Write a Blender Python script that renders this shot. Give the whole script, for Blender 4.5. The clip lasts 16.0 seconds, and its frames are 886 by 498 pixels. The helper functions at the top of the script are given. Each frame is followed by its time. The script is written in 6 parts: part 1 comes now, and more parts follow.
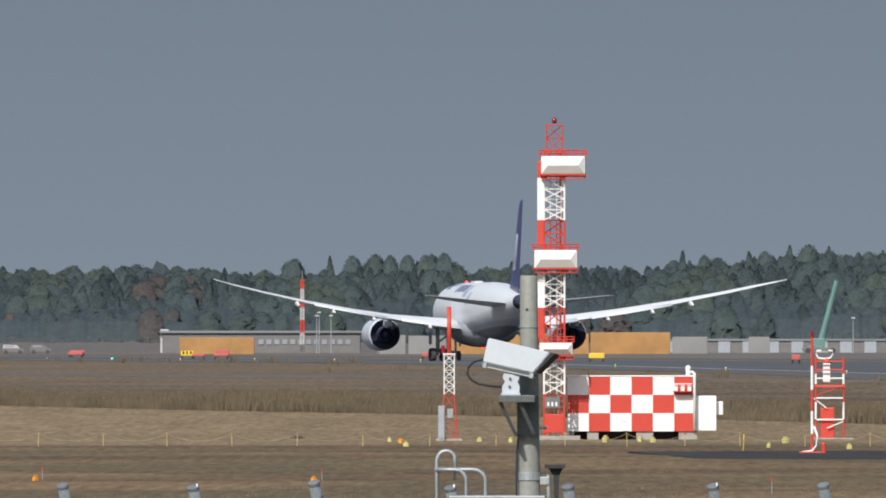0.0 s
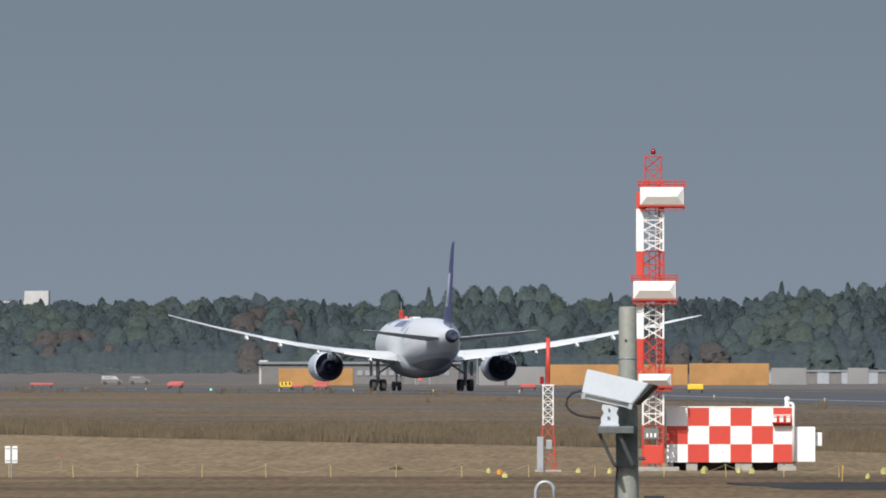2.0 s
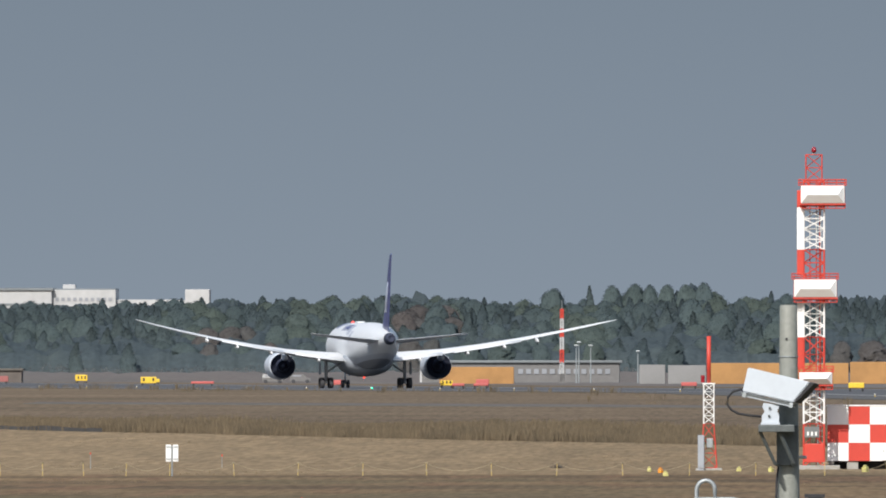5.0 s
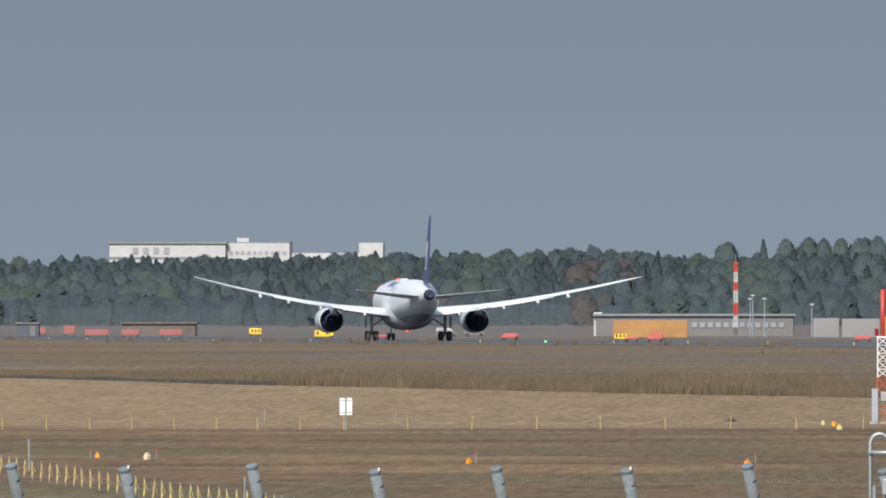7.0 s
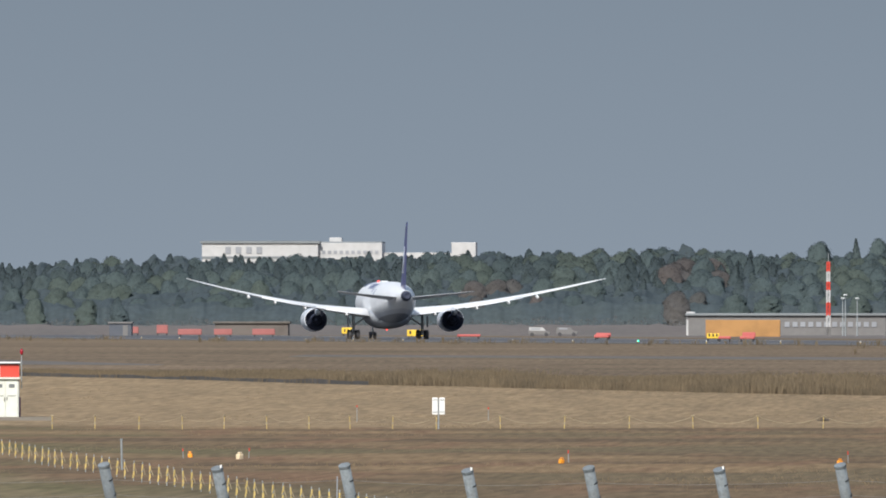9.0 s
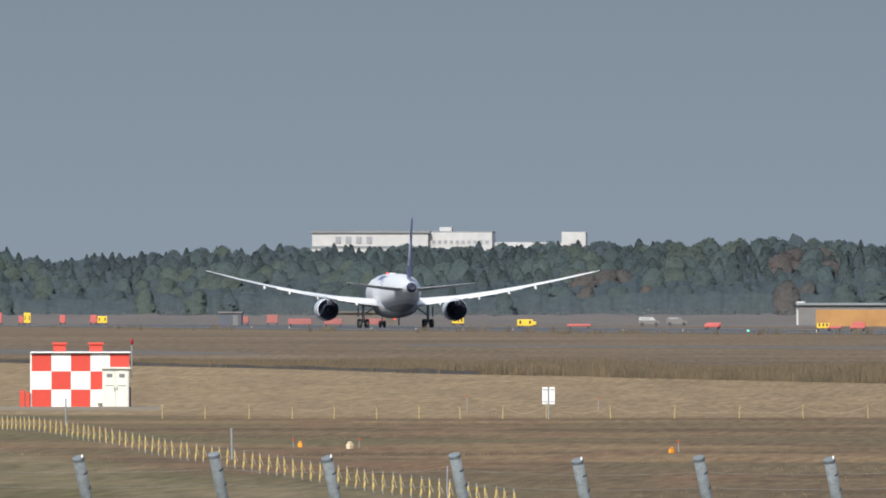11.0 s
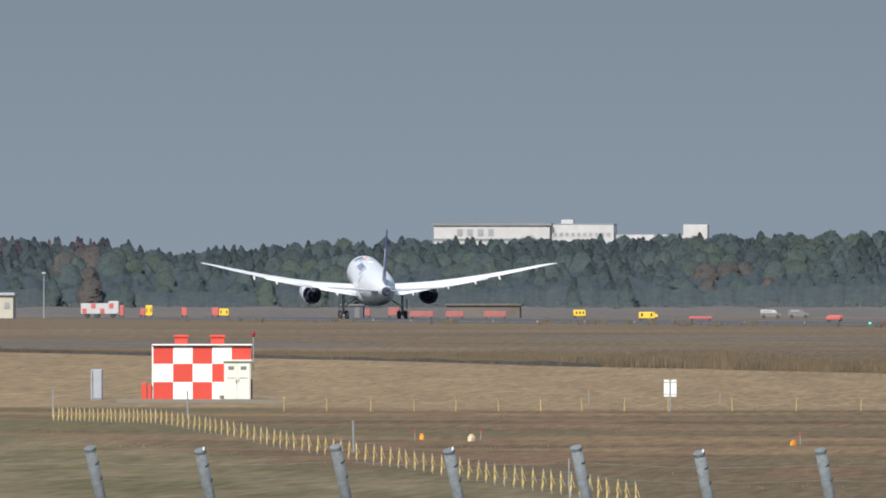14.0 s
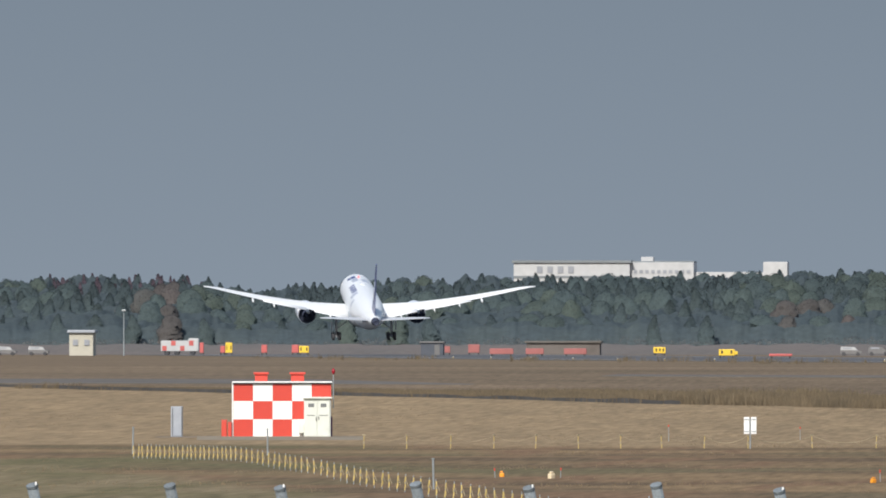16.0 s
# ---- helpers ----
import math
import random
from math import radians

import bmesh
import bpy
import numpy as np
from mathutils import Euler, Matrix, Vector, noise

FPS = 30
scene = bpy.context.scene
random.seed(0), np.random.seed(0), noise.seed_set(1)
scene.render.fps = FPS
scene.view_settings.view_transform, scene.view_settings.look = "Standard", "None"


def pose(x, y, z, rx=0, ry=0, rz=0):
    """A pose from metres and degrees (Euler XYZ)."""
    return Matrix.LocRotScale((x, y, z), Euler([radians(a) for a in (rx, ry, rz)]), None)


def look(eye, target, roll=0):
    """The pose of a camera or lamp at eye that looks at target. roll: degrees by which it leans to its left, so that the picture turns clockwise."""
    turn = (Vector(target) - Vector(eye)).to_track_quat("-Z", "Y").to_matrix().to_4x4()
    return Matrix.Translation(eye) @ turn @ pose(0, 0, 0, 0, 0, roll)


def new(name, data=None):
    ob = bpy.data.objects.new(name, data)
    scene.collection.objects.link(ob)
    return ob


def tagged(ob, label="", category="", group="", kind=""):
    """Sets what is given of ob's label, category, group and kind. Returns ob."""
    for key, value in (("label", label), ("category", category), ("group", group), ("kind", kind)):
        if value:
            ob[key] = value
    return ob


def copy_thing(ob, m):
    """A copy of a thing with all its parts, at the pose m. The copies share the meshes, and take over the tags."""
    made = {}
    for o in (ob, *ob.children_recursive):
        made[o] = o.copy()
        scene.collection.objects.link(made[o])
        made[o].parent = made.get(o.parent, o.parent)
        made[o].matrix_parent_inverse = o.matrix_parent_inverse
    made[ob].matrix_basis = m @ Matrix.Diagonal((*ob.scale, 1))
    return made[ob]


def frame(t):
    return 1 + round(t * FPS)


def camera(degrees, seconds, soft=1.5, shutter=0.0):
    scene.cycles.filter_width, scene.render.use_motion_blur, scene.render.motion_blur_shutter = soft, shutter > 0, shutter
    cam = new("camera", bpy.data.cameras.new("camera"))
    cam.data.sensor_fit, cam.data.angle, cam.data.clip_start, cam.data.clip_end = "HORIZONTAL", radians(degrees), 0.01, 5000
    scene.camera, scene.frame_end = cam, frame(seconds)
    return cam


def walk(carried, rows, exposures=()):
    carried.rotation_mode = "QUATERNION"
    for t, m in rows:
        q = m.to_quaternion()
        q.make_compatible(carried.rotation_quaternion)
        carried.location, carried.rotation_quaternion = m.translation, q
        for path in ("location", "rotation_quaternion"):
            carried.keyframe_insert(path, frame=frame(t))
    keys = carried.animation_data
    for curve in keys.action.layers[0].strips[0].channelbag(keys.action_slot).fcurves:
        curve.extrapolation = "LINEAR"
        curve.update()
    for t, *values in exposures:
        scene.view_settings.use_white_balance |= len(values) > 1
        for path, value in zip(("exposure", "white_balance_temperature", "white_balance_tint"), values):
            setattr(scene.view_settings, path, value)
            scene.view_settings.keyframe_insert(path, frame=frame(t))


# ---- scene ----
cam = camera(3.174, 16.0, soft=1.85)
EYE = 5.0
# the camera stands on a tripod and pans: seconds, pitch, yaw
PAN = [
    (0, 0.3239, 0.3968),
    (0.5, 0.3300, 0.5385),
    (1, 0.3654, 0.6256),
    (1.5, 0.4049, 0.6823),
    (2, 0.4353, 0.7511),
    (2.5, 0.4414, 0.7997),
    (3, 0.4120, 0.8644),
    (3.5, 0.4252, 0.9808),
    (4, 0.4333, 1.0749),
    (4.2, 0.4353, 1.1154),
    (6.3, 0.3502, 1.7548),
    (6.5, 0.3249, 1.8185),
    (7, 0.2632, 1.9499),
    (7.5, 0.2257, 2.0864),
    (8, 0.2440, 2.1612),
    (8.5, 0.2723, 2.2229),
    (9, 0.2612, 2.2815),
    (9.5, 0.2541, 2.4190),
    (9.7, 0.2541, 2.4584),
    (11.8, 0.2095, 2.7725),
    (12, 0.2095, 2.7887),
    (12.5, 0.2318, 2.8261),
    (13, 0.2278, 2.9260),
    (13.5, 0.2095, 3.0472),
    (14, 0.1974, 3.1118),
    (14.5, 0.2278, 3.1572),
    (15, 0.2845, 3.2288),
    (15.5, 0.3128, 3.3055),
    (16, 0.3310, 3.3983),
]
walk(cam, [(t, pose(0, 0, EYE, 90 + pitch, 0, yaw)) for t, pitch, yaw in PAN],
     exposures=[(0.0, -0.18), (2.5, -0.13), (4.2, -0.08), (6.3, 0.03), (12.5, 0.06), (16.0, -0.02)])

# ---- world, sun, exposure ----
SUN_ELEV, SUN_AZ = 39.0, 198.0          # degrees; azimuth clockwise from +y: behind the camera and to its left
world = bpy.data.worlds.new("sky")
scene.world = world
world.use_nodes = True
wn, wl = world.node_tree.nodes, world.node_tree.links
sky = wn.new("ShaderNodeTexSky")
sky.sky_type, sky.sun_disc = "NISHITA", False
sky.sun_elevation, sky.sun_rotation = radians(SUN_ELEV), radians(SUN_AZ)
sky.air_density, sky.dust_density = 1.2, 2.0
# a grey-blue veil of haze over the lowest part of the sky
wco = wn.new("ShaderNodeTexCoord")
wsep = wn.new("ShaderNodeSeparateXYZ")
wl.new(wco.outputs["Generated"], wsep.inputs[0])
wramp = wn.new("ShaderNodeMapRange")
wramp.interpolation_type = "SMOOTHSTEP"
wramp.inputs[1].default_value, wramp.inputs[2].default_value = 0.03, 0.45
wramp.inputs[3].default_value, wramp.inputs[4].default_value = 1.0, 0.0
wl.new(wsep.outputs[2], wramp.inputs[0])
wgrad = wn.new("ShaderNodeMapRange")
wgrad.inputs[1].default_value, wgrad.inputs[2].default_value = 0.0, 0.03
wl.new(wsep.outputs[2], wgrad.inputs[0])
whaze = wn.new("ShaderNodeMix")
whaze.data_type = "RGBA"
whaze.inputs[6].default_value, whaze.inputs[7].default_value = (0.250, 0.302, 0.366, 1), (0.190, 0.238, 0.297, 1)
wl.new(wgrad.outputs[0], whaze.inputs[0])
wscale = wn.new("ShaderNodeVectorMath")
wscale.operation = "SCALE"
wscale.inputs[3].default_value = 0.15
wl.new(sky.outputs[0], wscale.inputs[0])
wmix = wn.new("ShaderNodeMix")
wmix.data_type = "RGBA"
wl.new(wramp.outputs[0], wmix.inputs[0])
wl.new(wscale.outputs[0], wmix.inputs[6])
wl.new(whaze.outputs[2], wmix.inputs[7])
wl.new(wmix.outputs[2], wn["Background"].inputs[0])
wn["Background"].inputs[1].default_value = 1.0

sun = new("sun", bpy.data.lights.new("sun", "SUN"))
sun.data.energy, sun.data.angle, sun.data.color = 4.5, radians(0.5), (1.0, 0.965, 0.915)
se, sa = radians(SUN_ELEV), radians(SUN_AZ)
sun.matrix_world = look((math.sin(sa) * math.cos(se) * 100, math.cos(sa) * math.cos(se) * 100, math.sin(se) * 100), (0, 0, 0))

# ---- materials ----
MATS = {}


def mat(name, color, rough=0.6, metal=0.0, var=0.12, scale=2.0, second=None, bump=0.0, fine=30.0, island=0.0, spec=0.5):
    """Paint, stone or metal with two scales of variation; second: the colour of stains and wear."""
    if name in MATS:
        return MATS[name]
    m = bpy.data.materials.new(name)
    m.use_nodes = True
    n, l = m.node_tree.nodes, m.node_tree.links
    b = n["Principled BSDF"]
    b.inputs["Roughness"].default_value, b.inputs["Metallic"].default_value = rough, metal
    b.inputs["Specular IOR Level"].default_value = spec
    co = n.new("ShaderNodeTexCoord")
    big, small = n.new("ShaderNodeTexNoise"), n.new("ShaderNodeTexNoise")
    big.inputs["Scale"].default_value, big.inputs["Detail"].default_value = scale, 5
    small.inputs["Scale"].default_value, small.inputs["Detail"].default_value = fine, 3
    for t in (big, small):
        l.new(co.outputs["Object"], t.inputs["Vector"])
    mix = n.new("ShaderNodeMix")
    mix.data_type = "RGBA"
    mix.inputs[6].default_value = (*color, 1)
    sec = second or tuple(c * 0.6 for c in color)
    mix.inputs[7].default_value = (*sec, 1)
    ramp = n.new("ShaderNodeMapRange")
    ramp.inputs[1].default_value, ramp.inputs[2].default_value = 0.42, 0.72
    ramp.inputs[4].default_value = min(1.0, var * 4)
    l.new(big.outputs[0], ramp.inputs[0])
    l.new(ramp.outputs[0], mix.inputs[0])
    hsv = n.new("ShaderNodeHueSaturation")
    val = n.new("ShaderNodeMapRange")
    val.inputs[1].default_value, val.inputs[2].default_value = 0.25, 0.75
    val.inputs[3].default_value, val.inputs[4].default_value = 1 - var, 1 + var
    l.new(small.outputs[0], val.inputs[0])
    if island:
        info = n.new("ShaderNodeObjectInfo")
        iv = n.new("ShaderNodeMapRange")
        iv.inputs[3].default_value, iv.inputs[4].default_value = 1 - island, 1 + island
        l.new(info.outputs["Random"], iv.inputs[0])
        mul = n.new("ShaderNodeMath")
        mul.operation = "MULTIPLY"
        l.new(val.outputs[0], mul.inputs[0])
        l.new(iv.outputs[0], mul.inputs[1])
        l.new(mul.outputs[0], hsv.inputs["Value"])
    else:
        l.new(val.outputs[0], hsv.inputs["Value"])
    l.new(mix.outputs[2], hsv.inputs["Color"])
    l.new(hsv.outputs[0], b.inputs["Base Color"])
    if bump:
        bp = n.new("ShaderNodeBump")
        bp.inputs["Strength"].default_value, bp.inputs["Distance"].default_value = bump, 0.02
        l.new(small.outputs[0], bp.inputs["Height"])
        l.new(bp.outputs[0], b.inputs["Normal"])
    MATS[name] = m
    return m


RED = mat("red_paint", (0.55, 0.054, 0.034), 0.5, var=0.12, scale=1.2, second=(0.45, 0.050, 0.036))
WHITE = mat("white_paint", (0.82, 0.82, 0.80), 0.5, var=0.05, scale=1.5, second=(0.66, 0.65, 0.60))
GALV = mat("galvanised_steel", (0.36, 0.39, 0.40), 0.5, 0.5, var=0.12, scale=8, second=(0.24, 0.26, 0.26))
POLE = mat("pole_grey", (0.235, 0.245, 0.22), 0.6, 0.0, var=0.12, scale=3, second=(0.22, 0.22, 0.19))
CONC = mat("concrete", (0.36, 0.35, 0.32), 0.9, var=0.15, scale=3, bump=0.3)
POSTC = mat("weathered_post", (0.155, 0.180, 0.195), 0.85, var=0.2, scale=9, second=(0.11, 0.12, 0.12), bump=0.3, island=0.12)
CREAM = mat("cream_paint", (0.66, 0.68, 0.61), 0.5, var=0.06, scale=2)
DARK = mat("dark_rubber", (0.025, 0.025, 0.028), 0.7, var=0.2, scale=4)
YELLOW = mat("yellow_paint", (0.78, 0.52, 0.04), 0.55, var=0.12, scale=5)
# orange with its saturation lowered for the haze over the far containers
ORANGE = mat("orange_sheet", (0.39, 0.205, 0.070), 0.7, var=0.15, scale=0.4)
GREYBOX = mat("light_grey_paint", (0.32, 0.345, 0.38), 0.5, var=0.08, scale=2)
LENS = mat("red_lens", (0.26, 0.01, 0.02), 0.25, var=0.05)

# ---- building helpers ----
SURVEY = 28300.0    # bearings and levels below are given in 1/28300 of the distance, from the tower's line and the eye's level


def spot(b, e, d):
    return Vector((b * d / SURVEY, d, EYE + e * d / SURVEY))


GROUND = [(-900, 3.4), (40, 3.4), (120, 2.1), (200, 0.9), (330, 0.1), (420, 0.0), (820, 0.0), (1000, 0.75), (1250, 2.2),
          (1480, 2.8), (2100, 2.5), (9000, 2.5)]


def ground_z(y):
    for (y0, z0), (y1, z1) in zip(GROUND, GROUND[1:]):
        if y <= y1:
            return z0 + (z1 - z0) * (y - y0) / (y1 - y0)
    return GROUND[-1][1]


def grounded(b, e):
    """The place on the ground that is seen in the bearing b at the level e below the eye."""
    lo, hi = 300.0, 2950.0
    for _ in range(50):
        mid = (lo + hi) / 2
        if (ground_z(mid) - EYE) * SURVEY / mid < e:
            lo = mid
        else:
            hi = mid
    return Vector((b * lo / SURVEY, lo, ground_z(lo)))


def part(name, bm, material, parent=None, label="", smooth=False, m=None):
    me = bpy.data.meshes.new(name)
    bmesh.ops.recalc_face_normals(bm, faces=bm.faces[:])
    if smooth:
        for f in bm.faces:
            f.smooth = True
    bm.to_mesh(me)
    bm.free()
    for one in material if isinstance(material, (list, tuple)) else [material]:
        me.materials.append(one)
    ob = new(name, me)
    if parent is not None:
        ob.parent = parent
    if m is not None:
        ob.matrix_basis = m
    if label:
        tagged(ob, label)
    return ob


def thing(name, label, category, m=None, group="", kind=""):
    ob = tagged(new(name), label, category, group, kind)
    if m is not None:
        ob.matrix_basis = m
    return ob


def box(x, y, z, sx, sy, sz, bevel=0.0, bm=None):
    """A box centred on x, y with its foot at z."""
    own = bm is None
    bm = bm or bmesh.new()
    r = bmesh.ops.create_cube(bm, size=1, matrix=Matrix.Translation((x, y, z + sz / 2)) @ Matrix.Diagonal((sx, sy, sz, 1)))
    if bevel:
        es = list({e for v in r["verts"] for e in v.link_edges})
        bmesh.ops.bevel(bm, geom=es, offset=bevel, segments=2, affect="EDGES", profile=0.6)
    return bm


def tube(p, q, r, n=8, r2=None, bm=None):
    bm = bm or bmesh.new()
    p, q = Vector(p), Vector(q)
    d = q - p
    m = Matrix.Translation((p + q) / 2) @ d.to_track_quat("Z", "Y").to_matrix().to_4x4()
    bmesh.ops.create_cone(bm, cap_ends=True, segments=n, radius1=r, radius2=r if r2 is None else r2, depth=d.length, matrix=m)
    return bm


def bent(points, r, n=8, bm=None):
    """A bent pipe through points."""
    bm = bm or bmesh.new()
    pts = [Vector(p) for p in points]
    rings = []
    for i, p in enumerate(pts):
        d = (pts[min(i + 1, len(pts) - 1)] - pts[max(i - 1, 0)]).normalized()
        q = d.to_track_quat("Z", "Y").to_matrix()
        rings.append([bm.verts.new(p + q @ Vector((r * math.cos(2 * math.pi * k / n), r * math.sin(2 * math.pi * k / n), 0))) for k in range(n)])
    skin(bm, rings)
    return bm


def skin(bm, rings, caps=True):
    for a, b in zip(rings, rings[1:]):
        n = len(a)
        for k in range(n):
            try:
                bm.faces.new((a[k], a[(k + 1) % n], b[(k + 1) % n], b[k]))
            except ValueError:
                pass
    if caps:
        for r in (rings[0], rings[-1]):
            try:
                bm.faces.new(r)
            except ValueError:
                pass


def loft(rings, caps=True, bm=None):
    bm = bm or bmesh.new()
    skin(bm, [[bm.verts.new(p) for p in r] for r in rings], caps)
    return bm


def blob(c, r, sub=1, rough=0.25, bm=None, squash=1.0):
    bm = bm or bmesh.new()
    res = bmesh.ops.create_icosphere(bm, subdivisions=sub, radius=1.0)
    for v in res["verts"]:
        k = r * (1 + random.uniform(-rough, rough))
        v.co = Vector((v.co.x * k, v.co.y * k, v.co.z * k * squash)) + Vector(c)
    return bm


# ---- ground ----
HEAD = radians(8.5)
ALONG, ACROSS = Vector((-math.sin(HEAD), math.cos(HEAD), 0)), Vector((math.cos(HEAD), math.sin(HEAD), 0))


def earth_material():
    m = bpy.data.materials.new("airfield_grass")
    m.use_nodes = True
    n, l = m.node_tree.nodes, m.node_tree.links
    b = n["Principled BSDF"]
    b.inputs["Roughness"].default_value, b.inputs["Specular IOR Level"].default_value = 1.0, 0.1
    co = n.new("ShaderNodeTexCoord")

    def noisy(scale, stretch, detail=5):
        mp, t = n.new("ShaderNodeMapping"), n.new("ShaderNodeTexNoise")
        mp.inputs["Scale"].default_value = stretch
        mp.inputs["Rotation"].default_value = (0, 0, radians(-4))
        t.inputs["Scale"].default_value, t.inputs["Detail"].default_value = scale, detail
        l.new(co.outputs["Object"], mp.inputs[0])
        l.new(mp.outputs[0], t.inputs[0])
        return t.outputs[0]

    def mixed(fac, lo, hi, c1, c2):
        r, x = n.new("ShaderNodeMapRange"), n.new("ShaderNodeMix")
        r.inputs[1].default_value, r.inputs[2].default_value = lo, hi
        x.data_type = "RGBA"
        l.new(fac, r.inputs[0])
        l.new(r.outputs[0], x.inputs[0])
        for sock, c in ((6, c1), (7, c2)):
            if isinstance(c, tuple):
                x.inputs[sock].default_value = (*c, 1)
            else:
                l.new(c, x.inputs[sock])
        return x.outputs[2]

    sep = n.new("ShaderNodeSeparateXYZ")
    l.new(co.outputs["Object"], sep.inputs[0])
    wob = noisy(0.02, (1, 0.5, 1), 4)

    def line(y0, slope, wobble):
        """Metres beyond the line y = y0 + slope * x, with an uneven edge."""
        a = n.new("ShaderNodeMath")
        a.operation = "MULTIPLY_ADD"
        a.inputs[1].default_value, a.inputs[2].default_value = -slope, -y0
        l.new(sep.outputs[0], a.inputs[0])
        c = n.new("ShaderNodeMath")
        c.operation = "ADD"
        l.new(sep.outputs[1], c.inputs[0])
        l.new(a.outputs[0], c.inputs[1])
        w = n.new("ShaderNodeMath")
        w.operation = "MULTIPLY_ADD"
        w.inputs[1].default_value = wobble
        l.new(wob, w.inputs[0])
        l.new(c.outputs[0], w.inputs[2])
        return w.outputs[0]

    streak = noisy(0.16, (0.14, 0.2, 1), 6)
    fine = noisy(2.4, (1.0, 0.05, 1), 4)
    patch = noisy(0.05, (0.8, 0.3, 1), 5)
    mid = noisy(0.3, (1.0, 0.09, 1), 6)
    brown = mixed(streak, 0.41, 0.58, (0.218, 0.153, 0.087), (0.118, 0.085, 0.053))
    brown = mixed(mid, 0.5, 0.64, brown, (0.176, 0.112, 0.068))
    brown = mixed(patch, 0.48, 0.60, brown, mixed(sep.outputs[0], -45, -15, (0.122, 0.108, 0.058), (0.142, 0.110, 0.066)))
    tan = mixed(mid, 0.34, 0.68, (0.264, 0.194, 0.115), (0.212, 0.157, 0.095))
    green = mixed(mid, 0.38, 0.62, (0.122, 0.107, 0.056), (0.190, 0.152, 0.092))
    near = mixed(line(ZONES["green"][0], ZONES["green"][1], 30), -12, 6, green, brown)
    c = mixed(line(765, 0.0, 40), 8, 30, near, tan)
    c = mixed(line(ZONES["tall"][0], ZONES["tall"][1], 25), 10, 20, c, mixed(streak, 0.3, 0.7, (0.108, 0.083, 0.056), (0.190, 0.142, 0.095)))
    # the ground by the tower is barer and darker
    bare = n.new("ShaderNodeHueSaturation")
    bare.inputs["Value"].default_value = 0.86
    l.new(c, bare.inputs["Color"])
    c = mixed(sep.outputs[0], -50, 0, c, bare.outputs[0])
    hsv = n.new("ShaderNodeHueSaturation")
    vr = n.new("ShaderNodeMapRange")
    vr.inputs[1].default_value, vr.inputs[2].default_value, vr.inputs[3].default_value, vr.inputs[4].default_value = 0.28, 0.72, 0.70, 1.28
    l.new(fine, vr.inputs[0])
    l.new(vr.outputs[0], hsv.inputs["Value"])
    l.new(c, hsv.inputs["Color"])
    l.new(hsv.outputs[0], b.inputs["Base Color"])
    bp = n.new("ShaderNodeBump")
    bp.inputs["Strength"].default_value, bp.inputs["Distance"].default_value = 0.5, 0.15
    l.new(fine, bp.inputs["Height"])
    l.new(bp.outputs[0], b.inputs["Normal"])
    return m


def line_through(p, q):
    """y at x = 0 and slope of the line through two places."""
    s = (q.y - p.y) / (q.x - p.x)
    return p.y - s * p.x, s


ZONES = {"tall": line_through(grounded(-1747, -98.5), grounded(-180, -134)),
         "green": line_through(grounded(-2300, -215), grounded(-1500, -300))}


def build_ground():
    xs = [-6000, -3000, -1500, -900] + list(range(-600, 301, 30)) + [500, 900, 1500, 3000, 6000]
    ys = [-900, -300, 0, 40, 80, 120, 160, 200, 260, 330] + list(range(380, 1480, 20)) + [1480, 1560, 1700, 1900, 2100, 2400, 2950, 3050, 3200, 3600, 4000, 9000]
    rng = random.Random(3)
    bm = bmesh.new()
    rows = []
    for y in ys:
        rows.append([bm.verts.new((x, y, ground_z(y) + (rng.uniform(-0.05, 0.05) if 400 < y < 1200 else 0))) for x in xs])
    for a, b in zip(rows, rows[1:]):
        for k in range(len(xs) - 1):
            bm.faces.new((a[k], a[k + 1], b[k + 1], b[k]))
    tagged(part("ground", bm, earth_material(), smooth=True), "airfield grass in dry mown brown and tan strips", "ground", kind="structure")


build_ground()


def strip(name, c0, c1, s0, s1, lift, material, label, skew=None, step=25.0):
    """A paved strip along the runway's line, between two distances across it."""
    bm = bmesh.new()
    rows = []
    s = s0
    while s <= s1 + 0.1:
        r = []
        for c in (c0, (c0 + c1) / 2, c1):
            p = ALONG * s + ACROSS * c
            r.append(p)
        rows.append(r)
        s += step
    top = [[bm.verts.new((p.x, p.y, ground_z(p.y) + lift)) for p in r] for r in rows]
    for a, b in zip(top, top[1:]):
        for k in range(2):
            bm.faces.new((a[k], a[k + 1], b[k + 1], b[k]))
    ext = bmesh.ops.extrude_face_region(bm, geom=bm.faces[:])
    for v in ext["geom"]:
        if isinstance(v, bmesh.types.BMVert):
            v.co.z -= 0.35
    return tagged(part(name, bm, material), label, "runway" if "runway" in name else "pavement", kind="structure")


ASPH = mat("runway_asphalt", (0.092, 0.094, 0.098), 0.85, var=0.2, scale=0.05, second=(0.066, 0.068, 0.07), fine=1.5, spec=0.2)
SHOULD = mat("shoulder_asphalt", (0.105, 0.105, 0.104), 0.9, var=0.2, scale=0.08, fine=0.8, spec=0.2)
LINEW = mat("line_paint", (0.40, 0.40, 0.39), 0.7, var=0.2, scale=0.2, second=(0.25, 0.25, 0.25))
RUN_C = 241.6
strip("runway", RUN_C - 30, RUN_C + 30, 700, 4300, 0.06, ASPH, "grey asphalt runway worn by tyres")
strip("runway_shoulder", RUN_C - 40, RUN_C - 30.2, 700, 4300, 0.05, SHOULD, "pale grey paved runway shoulder")
strip("runway_shoulder", RUN_C + 30.2, RUN_C + 40, 700, 4300, 0.05, SHOULD, "pale grey paved runway shoulder")
strip("edge_line", RUN_C - 28.8, RUN_C - 27.9, 700, 4300, 0.066, LINEW, "white painted runway edge line")
